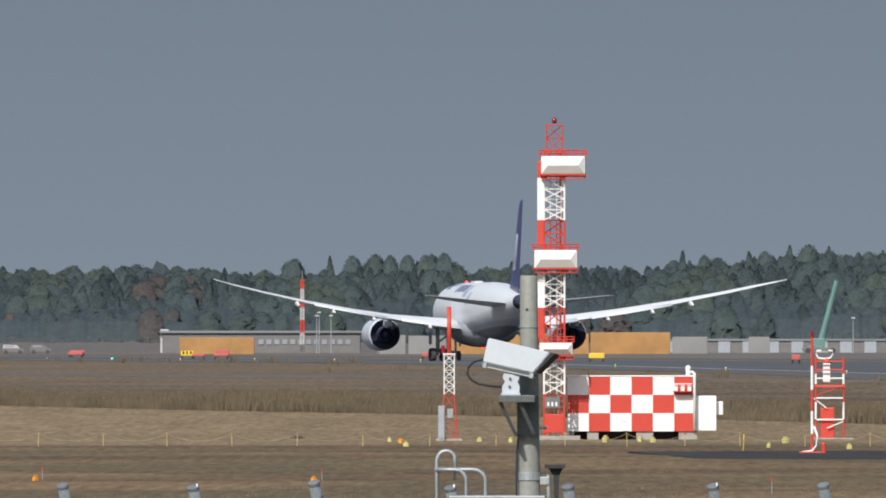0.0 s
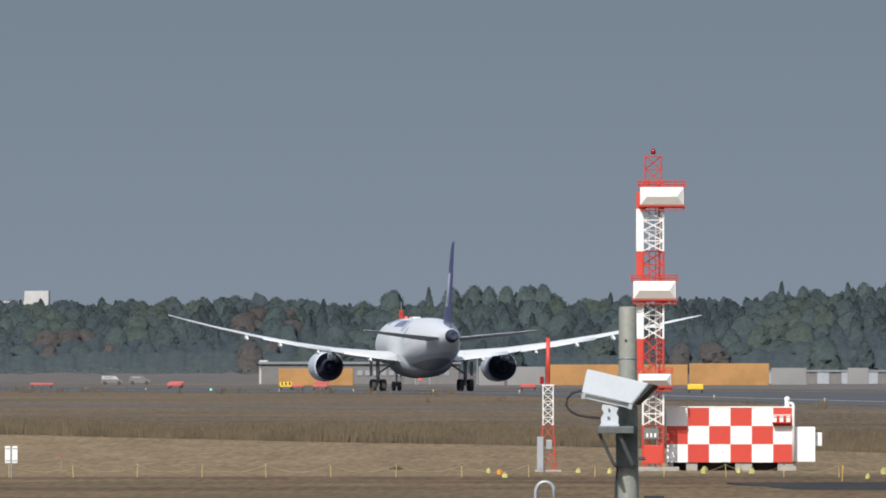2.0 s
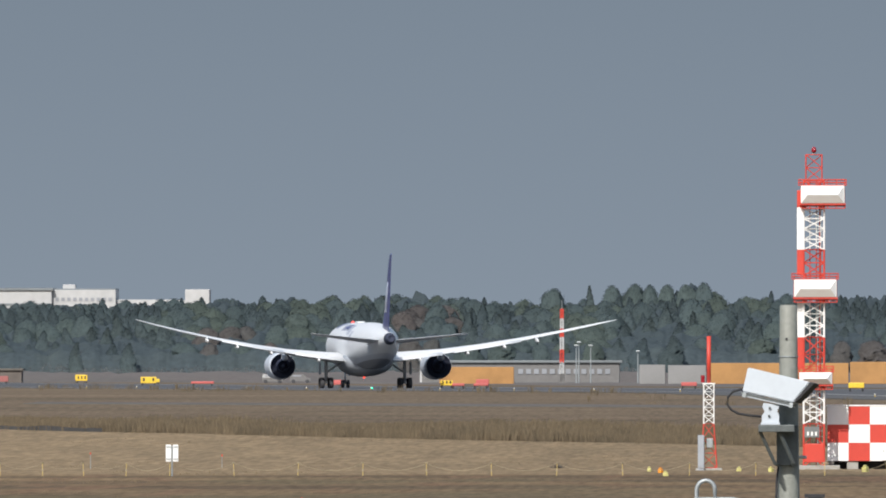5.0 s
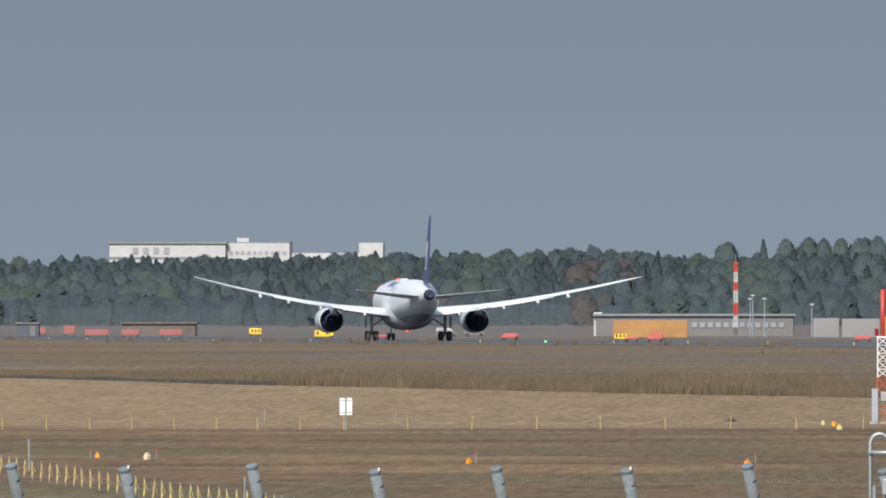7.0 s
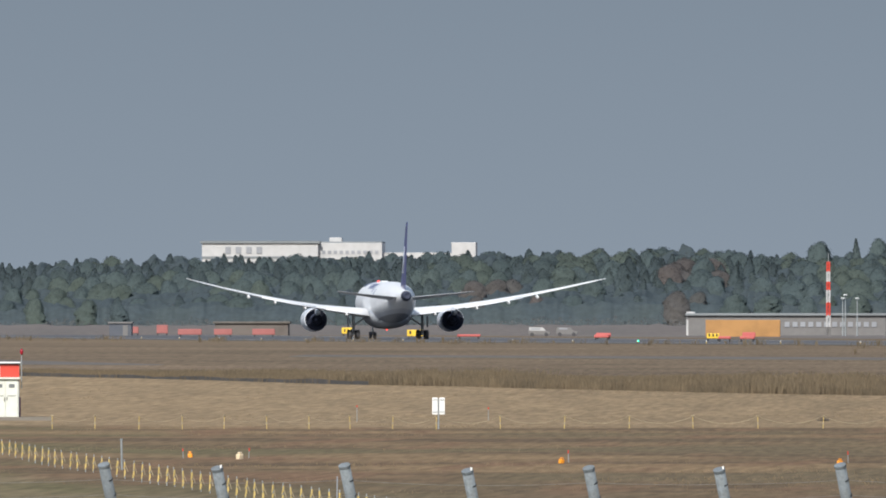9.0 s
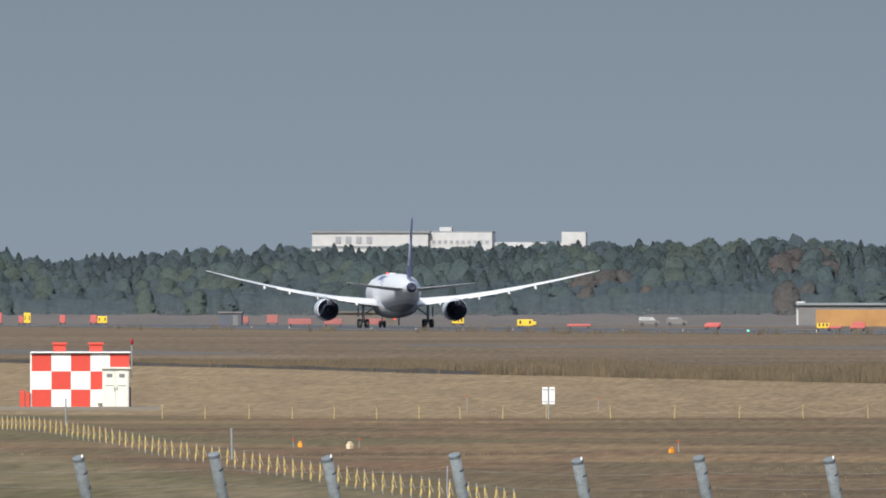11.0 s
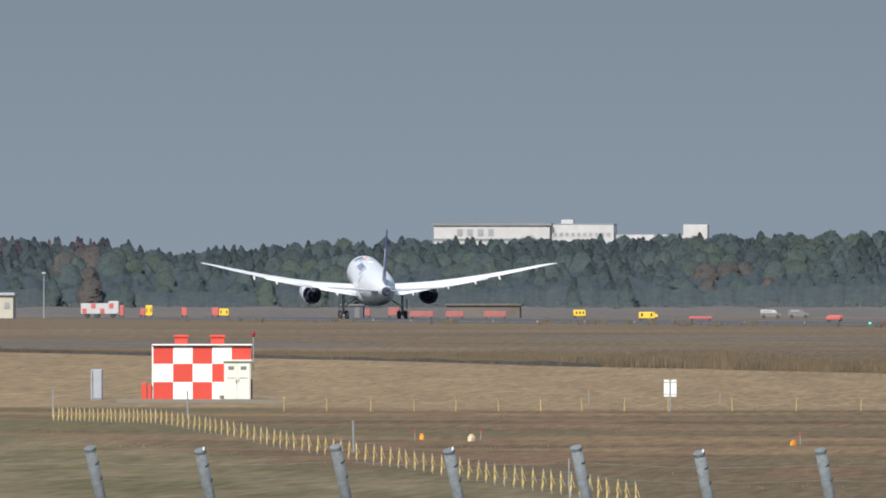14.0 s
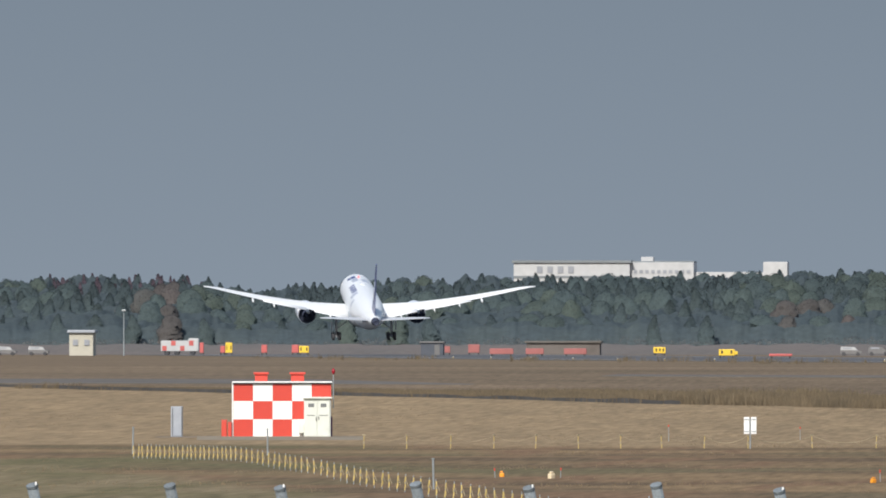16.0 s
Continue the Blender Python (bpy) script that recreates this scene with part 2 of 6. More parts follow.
strip("edge_line", RUN_C + 27.9, RUN_C + 28.8, 700, 4300, 0.066, LINEW, "white painted runway edge line")


# ---- airliner ----
BODY_Z, BODY_R = 5.0, 2.93


def airliner_paint():
    m = bpy.data.materials.new("airliner_paint")
    m.use_nodes = True
    n, l = m.node_tree.nodes, m.node_tree.links
    b = n["Principled BSDF"]
    b.inputs["Roughness"].default_value = 0.4
    co, sep = n.new("ShaderNodeTexCoord"), n.new("ShaderNodeSeparateXYZ")
    l.new(co.outputs["Object"], sep.inputs[0])
    no = n.new("ShaderNodeTexNoise")
    no.inputs["Scale"].default_value, no.inputs["Detail"].default_value = 0.8, 5
    l.new(co.outputs["Object"], no.inputs[0])

    def math_(op, a, c):
        k = n.new("ShaderNodeMath")
        k.operation = op
        for i, s in enumerate((a, c)):
            if isinstance(s, (int, float)):
                k.inputs[i].default_value = s
            else:
                l.new(s, k.inputs[i])
        return k.outputs[0]

    def mix(f, c1, c2):
        k = n.new("ShaderNodeMix")
        k.data_type = "RGBA"
        l.new(f, k.inputs[0])
        for i, c in ((6, c1), (7, c2)):
            if isinstance(c, tuple):
                k.inputs[i].default_value = (*c, 1)
            else:
                l.new(c, k.inputs[i])
        return k.outputs[2]

    # grey belly below a paler line, climbing towards the tail
    rise = math_("MULTIPLY", math_("MAXIMUM", math_("SUBTRACT", -8.0, sep.outputs[1]), 0.0), 0.06)
    level = math_("SUBTRACT", sep.outputs[2], rise)
    below = math_("LESS_THAN", level, 3.5)
    belly = math_("LESS_THAN", level, 3.0)
    white = mix(no.outputs[0], (0.68, 0.70, 0.72), (0.58, 0.61, 0.64))
    c = mix(below, white, (0.50, 0.53, 0.58))
    c = mix(belly, c, (0.23, 0.25, 0.285))
    l.new(c, b.inputs["Base Color"])
    return m


PLANE_WHITE = airliner_paint()
WING_GREY = mat("wing_paint", (0.76, 0.77, 0.77), 0.45, var=0.07, scale=0.6, second=(0.66, 0.67, 0.67))
BELLY = mat("belly_grey", (0.32, 0.345, 0.38), 0.4, var=0.1, scale=0.6)
TAILGREY = mat("tailplane_grey", (0.52, 0.54, 0.57), 0.4, var=0.08, scale=0.6)
NAVY = mat("tail_navy", (0.03, 0.04, 0.16), 0.3, var=0.08, scale=0.4)
LIGHTBLUE = mat("tail_light_blue", (0.35, 0.38, 0.46), 0.3, var=0.08, scale=0.4)
NACELLE = mat("nacelle_paint", (0.58, 0.62, 0.68), 0.3, var=0.05, scale=0.8)
NOZZLE = mat("nozzle_metal", (0.050, 0.058, 0.088), 0.9, 0.0, var=0.1, scale=2, spec=0.1)
TYRE = mat("tyre_rubber", (0.055, 0.055, 0.06), 0.85, var=0.2, scale=3)
STRUT = mat("gear_strut", (0.45, 0.46, 0.48), 0.4, 0.3, var=0.1, scale=4)
BEACON = bpy.data.materials.new("beacon_red")
BEACON.use_nodes = True
BEACON.node_tree.nodes["Principled BSDF"].inputs["Base Color"].default_value = (0.6, 0.03, 0.03, 1)
BEACON.node_tree.nodes["Principled BSDF"].inputs["Emission Color"].default_value = (1, 0.08, 0.05, 1)
BEACON.node_tree.nodes["Principled BSDF"].inputs["Emission Strength"].default_value = 2.0


def ring(y, r, z, n=32, sx=1.0):
    return [(r * sx * math.cos(2 * math.pi * k / n), y, z + r * math.sin(2 * math.pi * k / n)) for k in range(n)]


def airfoil(x, le, te, z, thick, twist=0.0, n=9):
    """A wing section at x: leading and trailing edge y, closed outline."""
    chord = le - te
    top, bot = [], []
    for i in range(n + 1):
        s = (1 - math.cos(math.pi * i / n)) / 2
        h = thick * chord * (2.97 * math.sqrt(s) - 1.26 * s - 3.52 * s * s + 2.84 * s ** 3 - 1.02 * s ** 4) * 0.55
        y = le - s * chord
        zz = z - twist * (s - 0.3) * chord
        top.append((x, y, zz + h * 1.15 + 0.01))
        bot.append((x, y, zz - h * 0.8 - 0.01))
    return top + bot[::-1]


def wing_z(x):
    return 3.33 + 0.085 * x + 0.0027 * x * x


def build_airliner():
    jet = thing("airliner", "white twin-engine jet airliner with navy tail fin", "airliner")
    prof = [(28.2, 0.05, 4.5), (27.8, 0.55, 4.55), (26.8, 1.15, 4.65), (25, 1.85, 4.8), (22.5, 2.45, 5.0), (19.5, 2.82, 5.15), (16, 2.93, 5.2), (4, 2.93, 5.2),
            (-6, 2.93, 5.2), (-10, 2.86, 5.24), (-14, 2.6, 5.38), (-18, 2.12, 5.6), (-22, 1.5, 5.84), (-25.5, 0.9, 6.02), (-28, 0.45, 6.1), (-28.5, 0.3, 6.12)]
    fuselage = part("fuselage", loft([ring(y, r, z) for y, r, z in prof]), PLANE_WHITE, jet, "white fuselage with a grey belly", True)
    part("exhaust", loft([ring(y, r, z, 20) for y, r, z in ((-26.6, 0.74, 6.06), (-27.4, 0.62, 6.08), (-28.2, 0.52, 6.1), (-28.75, 0.44, 6.12), (-28.6, 0.34, 6.12))]), NOZZLE, fuselage, "dark tail cone with the auxiliary power exhaust", True)
    part("beacon", blob((0, 1.5, 1.34), 0.14, 2, 0.0), BEACON, fuselage, "red anti-collision beacon under the belly", True)
    part("beacon", blob((0, 14, 8.17), 0.18, 2, 0.0), BEACON, fuselage, "red anti-collision beacon on the roof", True)
    part("antenna", box(0, 6, 8.06, 0.9, 3.0, 0.22, 0.1), PLANE_WHITE, fuselage, "white antenna fairing on the roof")
    # lettering and door outlines high on the body's left side, as plain bars
    for y0, y1, a0, a1, m in ((-3.5, -1.0, 118, 150, LIGHTBLUE), (0.0, 1.3, 116, 138, NAVY), (2.0, 3.3, 116, 138, NAVY), (4.0, 5.3, 116, 138, NAVY), (6.2, 7.4, 116, 138, NAVY), (-7.0, -5.6, 140, 168, LIGHTBLUE),
                              (-3.5, -1.5, 36, 60, LIGHTBLUE), (9.0, 12.0, 60, 84, LIGHTBLUE), (10.0, 13.5, 96, 118, LIGHTBLUE), (14.0, 16.0, 100, 130, NAVY)):
        pts = [[(r * math.cos(radians(a)), y, 5.2 + r * math.sin(radians(a))) for a, r in
                [(a0 + (a1 - a0) * i / 5, 2.945) for i in range(6)] + [(a1 - (a1 - a0) * i / 5, 2.9) for i in range(6)]] for y in (y0, y1)]
        part("lettering", loft(pts), m, fuselage, "blue bar of lettering")
    part("wing_box", loft([ring(11, 0.6, 3.0, 24, 1.2), ring(8, 1.55, 3.1, 24, 1.75), ring(3, 1.75, 3.15, 24, 1.85), ring(-3, 1.7, 3.2, 24, 1.8), ring(-8, 0.7, 3.1, 24, 1.4)]), BELLY, jet, "grey belly fairing", True)
    for side in (-1, 1):
        rows = []
        for x, le, te, th in ((2.0, 9.5, -3.6, 0.105), (4.5, 7.6, -3.3, 0.10), (9.5, 3.8, -3.2, 0.09), (14, 0.9, -4.6, 0.085), (19, -2.5, -6.6, 0.085),
                              (24, -5.9, -8.9, 0.08), (27, -8.2, -10.4, 0.085), (28.6, -10.2, -11.6, 0.08), (29.75, -12.3, -12.9, 0.07)):
            rows.append([(side * p[0], p[1], p[2]) for p in airfoil(x, le, te, wing_z(x), th, 0.03)])
        wing = part("wing", loft(rows), WING_GREY, jet, "pale grey swept wing curving upwards", True)
        # flaps lowered a little for take-off
        for x0, x1, te0, te1, depth in ((3.1, 9.2, -3.25, -3.15, 1.5), (10.6, 18.6, -3.5, -6.4, 1.0)):
            f = [[(side * q[0], q[1], q[2]) for q in airfoil(x, te + 0.35, te - dp, wing_z(x) - 0.08, 0.11, 0.16)]
                 for x, te, dp in ((x0, te0, depth), ((x0 + x1) / 2, (te0 + te1) / 2, depth * 0.9), (x1, te1, depth * 0.8))]
            part("flap", loft(f), WING_GREY, wing, "lowered wing flap", True)
        for x, y0, y1 in ((6.3, 0, -6.0), (12.2, -0.6, -6.4), (16.6, -3.0, -8.0), (20.5, -5.5, -9.4)):
            z = wing_z(x) - 0.32
            part("flap_fairing", loft([[(side * x + p[0], p[1], p[2]) for p in ring(y, r, z - dz, 12, 0.6)] for y, r, dz in
                                       ((y0, 0.06, 0.0), (y0 * 0.6 + y1 * 0.4, 0.3, 0.05), (y0 * 0.3 + y1 * 0.7, 0.26, 0.14), (y1, 0.04, 0.24))]), WING_GREY, wing, "", True)
        ex, ez, es = side * 9.75, 2.74, 0.91
        shell = [(11.6, 1.62, 0), (11.9, 1.75, 0), (11.2, 1.84, 0), (9.5, 1.87, 0), (7.5, 1.83, 0), (5.8, 1.80, 0), (5.1, 1.74, 0), (5.12, 1.70, 0)]
        engine = part("engine", loft([[(ex + p[0], p[1], p[2]) for p in ring(y, r * es, ez, 36)] for y, r, _ in shell]), NACELLE, jet, "light grey engine nacelle", True)
        part("nozzle", loft([[(ex + p[0], p[1], p[2]) for p in ring(y, r * es, ez, 28)] for y, r in ((7.2, 1.15), (5.6, 1.08), (4.2, 0.8), (4.0, 0.74), (4.3, 0.68), (4.6, 0.45), (3.6, 0.22), (3.0, 0.04))]), NOZZLE, engine, "dark metal exhaust nozzle and cone", True)
        part("fan_duct", loft([[(ex + p[0], p[1], p[2]) for p in ring(y, r * es, ez, 36)] for y, r in ((5.11, 1.705), (5.08, 1.68), (6.2, 1.6), (7.4, 1.5), (7.5, 1.1))]), NOZZLE, engine, "dark bypass duct", True)
        part("fan_face", tube((ex, 10.2, ez), (ex, 10.35, ez), 1.46, 32), NOZZLE, engine, "dark fan face")
        part("pylon", loft([[(ex + w, y, z) for w, z in ((-0.2, z0), (0.2, z0), (0.16, z1), (-0.16, z1))] for y, z0, z1 in ((9.2, 4.1, 4.4), (6.5, 3.9, 4.35), (3.0, 3.4, 4.1), (0.5, 3.6, 3.95))]), NACELLE, engine)
        rows = [[(side * p[0], p[1], p[2]) for p in airfoil(x, le, te, z, 0.075, -0.07)] for x, le, te, z in
                ((0.7, -18.6, -24.3, 5.6), (4, -21.0, -25.4, 5.97), (8.4, -24.3, -26.8, 6.5), (9.6, -25.9, -27.2, 6.68))]
        part("tailplane", loft(rows), TAILGREY, jet, "pale grey swept tailplane", True)
        # main gear: strut, brace, doors and a four-wheel bogie
        gx = side * 4.9
        gear = part("main_gear", tube((gx, 0, 0.75), (gx, 0.2, 4.15), 0.2, 12), STRUT, jet, "main landing gear leg", True)
        part("brace", tube((gx, 0.1, 1.9), (side * 3.0, 0.6, 3.2), 0.11, 8), STRUT, gear)
        part("gear_door", box(gx + side * 0.75, 0.2, 1.7, 0.08, 2.0, 1.6, 0.02), PLANE_WHITE, gear, "pale landing gear door")
        part("bogie_beam", box(gx, 0, 0.55, 0.26, 1.9, 0.3, 0.05), STRUT, gear)
        for dy in (-0.75, 0.75):
            for dx in (-0.55, 0.55):
                tyre = [[(gx + dx + w, dy + r * math.cos(a), 0.66 + r * math.sin(a)) for w, r in ((-0.24, 0.42), (-0.26, 0.56), (-0.17, 0.66), (0.17, 0.66), (0.26, 0.56), (0.24, 0.42))]
                        for a in [2 * math.pi * k / 20 for k in range(21)]]
                wheel = part("wheel", loft(tyre, False), TYRE, gear, "black tyre", True)
    fin_rows = []
    for z, le, te in ((6.6, -18.2, -25.6), (7.7, -19.8, -26.0), (9.2, -21.2, -26.5), (12.6, -23.8, -27.6), (15.5, -26.0, -28.5), (16.2, -26.9, -28.8), (16.45, -27.9, -28.9)):
        sec = airfoil(0, le, te, 0, 0.06)
        fin_rows.append([(p[2] * 1.0, p[1], z) for p in sec])
    fin = part("tail_fin", loft(fin_rows), NAVY, jet, "dark navy tail fin", True)
    part("fin_patch", loft([[(p[2] * 1.06, p[1], z) for p in airfoil(0, le, te, 0, 0.12)] for z, le, te in ((9.3, -21.9, -25.2), (10.6, -22.8, -25.8), (13.0, -24.6, -26.8))]), LIGHTBLUE, fin, "pale emblem on the fin", True)
    ng = part("nose_gear", tube((0, 22.8, 0.5), (0, 23.0, 2.6), 0.13, 10), STRUT, jet, "nose landing gear leg", True)
    for dx in (-0.33, 0.33):
        tyre = [[(dx + w, 22.8 + r * math.cos(a), 0.52 + r * math.sin(a)) for w, r in ((-0.18, 0.3), (-0.2, 0.42), (-0.13, 0.52), (0.13, 0.52), (0.2, 0.42), (0.18, 0.3))]
                for a in [2 * math.pi * k / 18 for k in range(19)]]
        part("wheel", loft(tyre, False), TYRE, ng, "black tyre", True)
    part("gear_door", box(0.5, 23, 1.5, 0.05, 1.6, 0.8), PLANE_WHITE, ng)
    return jet


airliner = build_airliner()


# ---- paved pads ----
def slab(name, corners, lift, depth, material, label, category="pavement"):
    """A paved slab with its corners on the ground."""
    bm = bmesh.new()
    top = [bm.verts.new((p.x, p.y, p.z + lift)) for p in corners]
    low = [bm.verts.new((p.x, p.y, p.z + lift - depth)) for p in corners]
    bm.faces.new(top)
    bm.faces.new(low[::-1])
    n = len(top)
    for k in range(n):
        bm.faces.new((top[k], low[k], low[(k + 1) % n], top[(k + 1) % n]))
    return tagged(part(name, bm, material), label, category, kind="structure")


def ribbon(name, line, width, lift, material, label):
    """A paved strip whose near edge runs through the places in line."""
    bm = bmesh.new()
    rows = []
    for a, b in zip(line, line[1:]):
        for k in range(12):
            p = a.lerp(b, k / 12)
            wide = width * (1.0 - 0.9 * k / 12 if b is line[-1] else 1.0)
            rows.append([bm.verts.new((p.x, p.y + w, ground_z(p.y + w) + lift)) for w in (0, wide / 2, wide)])
    for a, b in zip(rows, rows[1:]):
        for k in range(2):
            bm.faces.new((a[k], a[k + 1], b[k + 1], b[k]))
    ext = bmesh.ops.extrude_face_region(bm, geom=bm.faces[:])
    for v in ext["geom"]:
        if isinstance(v, bmesh.types.BMVert):
            v.co.z -= 0.3
    return tagged(part(name, bm, material), label, "taxiway", kind="structure")


TAXI = mat("taxiway_asphalt", (0.075, 0.074, 0.074), 0.9, var=0.2, scale=0.06, second=(0.055, 0.054, 0.053), fine=0.6, spec=0.1)
APRON = mat("far_concrete", (0.150, 0.136, 0.125), 0.9, var=0.2, scale=0.03, second=(0.118, 0.107, 0.099), fine=0.3, spec=0.1)
WORN = mat("worn_concrete", (0.25, 0.215, 0.165), 0.9, var=0.2, scale=0.4, second=(0.17, 0.145, 0.10), fine=2.0, spec=0.1)
PADM = mat("pad_asphalt", (0.042, 0.042, 0.043), 0.9, var=0.2, scale=0.3, second=(0.075, 0.070, 0.065), fine=4, spec=0.05)
GREYTAXI = mat("grey_asphalt", (0.125, 0.116, 0.106), 0.9, var=0.2, scale=0.06, second=(0.10, 0.094, 0.086), fine=0.6, spec=0.1)
ribbon("taxiway", [grounded(-3200, -75), grounded(-2380, -75), grounded(-1980, -76), grounded(-1600, -78)], 40, 0.05, GREYTAXI, "dark asphalt taxiway across the grass")
ribbon("taxiway", [grounded(-1400, -62), grounded(-700, -66), grounded(800, -74)], 26, 0.05, GREYTAXI, "narrow asphalt taxiway behind tall grass")


def build_dark_edge():
    """A low, uneven dark edge along the foot of the tall grass."""
    y0, sl = ZONES["tall"]
    line = [Vector((b * y / SURVEY, y - 2.0, 0)) for b, y in ((b, y0 / (1 - sl * b / SURVEY)) for b in (-2700, -2350, -2000, -1750, -1500, -1250))]
    rows = []
    for p, q in zip(line, line[1:]):
        for k in range(40):
            c = p.lerp(q, k / 40)
            h = 0.23 + 0.13 * noise.noise((c.x * 0.35, 0, 2)) + 0.05 * noise.noise((c.x * 1.7, 0, 6))
            z = ground_z(c.y)
            rows.append([(c.x, c.y - 0.15, z - 0.2), (c.x, c.y - 0.1, z + h), (c.x, c.y + 0.35, z + h * 0.9), (c.x, c.y + 0.5, z - 0.2)])
    tagged(part("drain_edge", loft(rows), TAXI), "low dark uneven edge along the foot of the tall grass", "drain", kind="structure")


build_dark_edge()
strip("apron", RUN_C + 75, RUN_C + 330, 1300, 4200, 0.05, APRON, "pale concrete apron beyond the runway")
slab("hut_apron", [Vector((b * d / SURVEY, d, ground_z(d))) for b, d in ((-2118, 799), (-1822, 799), (-1822, 830), (-2118, 830))], 0.03, 0.3, WORN, "worn tan concrete apron before the hut")
slab("service_pad", [grounded(130, -200), grounded(250, -212), grounded(900, -216), grounded(900, -197)], 0.04, 0.3, PADM, "black asphalt service pad in the grass")

# ---- tall dry grass ----
REED = mat("dry_reed", (0.128, 0.098, 0.060), 0.95, var=0.25, scale=0.45, second=(0.070, 0.057, 0.038), fine=2.0)
TUFT = mat("dry_tuft", (0.17, 0.125, 0.075), 0.95, var=0.2, scale=0.3, second=(0.12, 0.092, 0.056), fine=3.0)


def blades(name, spots, material, label, seed):
    """Tufts of bent grass blades: spots of place, height, spread, count."""
    rng = random.Random(seed)
    verts, faces = [], []
    for p, h, spread, count in spots:
        for _ in range(count):
            a = rng.uniform(0, 2 * math.pi)
            r = rng.uniform(0, spread)
            x, y = p.x + r * math.cos(a), p.y + r * math.sin(a)
            hh = h * rng.uniform(0.55, 1.1)
            w = rng.uniform(0.015, 0.038) * max(0.5, h)
            lx, ly = rng.uniform(-0.3, 0.3) * hh, rng.uniform(-0.2, 0.2) * hh
            t = rng.uniform(-0.6, 0.6)
            dx, dy = w * math.cos(t), w * math.sin(t)
            z = ground_z(y) - 0.05
            k = len(verts)
            verts += [(x - dx, y - dy, z), (x + dx, y + dy, z), (x + lx * 0.5 + dx, y + ly * 0.5 + dy, z + hh * 0.65),
                      (x + lx * 0.5 - dx, y + ly * 0.5 - dy, z + hh * 0.65), (x + lx, y + ly, z + hh)]
            faces += [(k, k + 1, k + 2, k + 3), (k + 3, k + 2, k + 4)]
    me = bpy.data.meshes.new(name)
    me.from_pydata(verts, [], faces)
    me.materials.append(material)
    return tagged(new(name, me), label, "grass", kind="stuff")


def grass_belt():
    rng = random.Random(11)
    y0, sl = ZONES["tall"]
    spots = []
    for i in range(5200):
        x = rng.uniform(-135, 40)
        near = y0 + sl * x
        deep = rng.random() ** 1.6
        width = 14 + 100 * max(0.0, min(1.0, (x + 90) / 90))
        y = near + deep * width
        thin = max(0.0, min(1.0, (x + 95) / 60))
        hump = 0.75 + 0.5 * noise.noise((x * 0.08, y * 0.03, 0))
        h = rng.uniform(0.7, 1.15) * hump * (0.3 + 0.7 * thin) * (1.0 if deep < 0.5 else 0.7)
        spots.append((Vector((x, y, 0)), h, 1.4, 34))
    blades("tall_grass", spots, REED, "tall dry brown grass along the taxiway", 5)
    spots = []
    for i in range(9000):
        d = rng.uniform(430, 1000)
        x = rng.uniform(-2560, 700) * d / SURVEY
        k = noise.noise((x * 0.12, d * 0.03, 3))
        if k > -0.15:
            spots.append((Vector((x, d, 0)), rng.uniform(0.04, 0.11), 0.9, 5))
    blades("short_grass", spots, TUFT, "short dry tufts on the mown strip", 6)
    spots = []
    for i in range(160):
        s = rng.uniform(900, 2400)
        p = ALONG * s + ACROSS * (RUN_C - 42 - rng.random() ** 2 * 25)
        spots.append((p, rng.uniform(0.3, 0.9), rng.uniform(0.4, 1.4), 14))
    for b in (-2436, -2428, -2415, -2390, -2372, -2366, -2340, -2325):
        spots.append((grounded(b, -84), rng.uniform(0.45, 0.75), rng.uniform(0.5, 0.9), 22))
    blades("verge_grass", spots, REED, "dry tufts on the runway verge", 7)


grass_belt()

# ---- wood behind the airfield ----
def hazed_foliage(name, c1, c2):
    """Two materials of one haze-tinted colour: the leafy body of a bough, and the loose sprays with gaps along its
    edge.
    """
    pair = []
    for gap in (0.0, 0.55):
        m = bpy.data.materials.new(name)
        m.use_nodes = True
        n, l = m.node_tree.nodes, m.node_tree.links
        b = n["Principled BSDF"]
        b.inputs["Roughness"].default_value, b.inputs["Specular IOR Level"].default_value = 0.95, 0.05
        info, geo = n.new("ShaderNodeObjectInfo"), n.new("ShaderNodeNewGeometry")
        co, leafy = n.new("ShaderNodeTexCoord"), n.new("ShaderNodeTexNoise")
        leafy.inputs["Scale"].default_value, leafy.inputs["Detail"].default_value = 12.0, 6
        l.new(co.outputs["Object"], leafy.inputs["Vector"])
        mix = n.new("ShaderNodeMix")
        mix.data_type = "RGBA"
        mix.inputs[6].default_value, mix.inputs[7].default_value = (*c1, 1), (*c2, 1)
        l.new(info.outputs["Random"], mix.inputs[0])
        hsv, v, g, both = n.new("ShaderNodeHueSaturation"), n.new("ShaderNodeMapRange"), n.new("ShaderNodeMapRange"), n.new("ShaderNodeMath")
        v.inputs[3].default_value, v.inputs[4].default_value = 0.9, 1.1
        g.inputs[1].default_value, g.inputs[2].default_value, g.inputs[3].default_value, g.inputs[4].default_value = 0.3, 0.7, 0.86, 1.14
        l.new(geo.outputs["Random Per Island"], v.inputs[0])
        l.new(leafy.outputs[0], g.inputs[0])
        both.operation = "MULTIPLY"
        l.new(v.outputs[0], both.inputs[0])
        l.new(g.outputs[0], both.inputs[1])
        l.new(both.outputs[0], hsv.inputs["Value"])
        l.new(mix.outputs[2], hsv.inputs["Color"])
        l.new(hsv.outputs[0], b.inputs["Base Color"])
        if gap:
            holes, spray = n.new("ShaderNodeBsdfTransparent"), n.new("ShaderNodeMixShader")
            spray.inputs[0].default_value = gap
            l.new(b.outputs[0], spray.inputs[1])
            l.new(holes.outputs[0], spray.inputs[2])
            l.new(spray.outputs[0], n["Material Output"].inputs["Surface"])
        pair.append(m)
    return pair


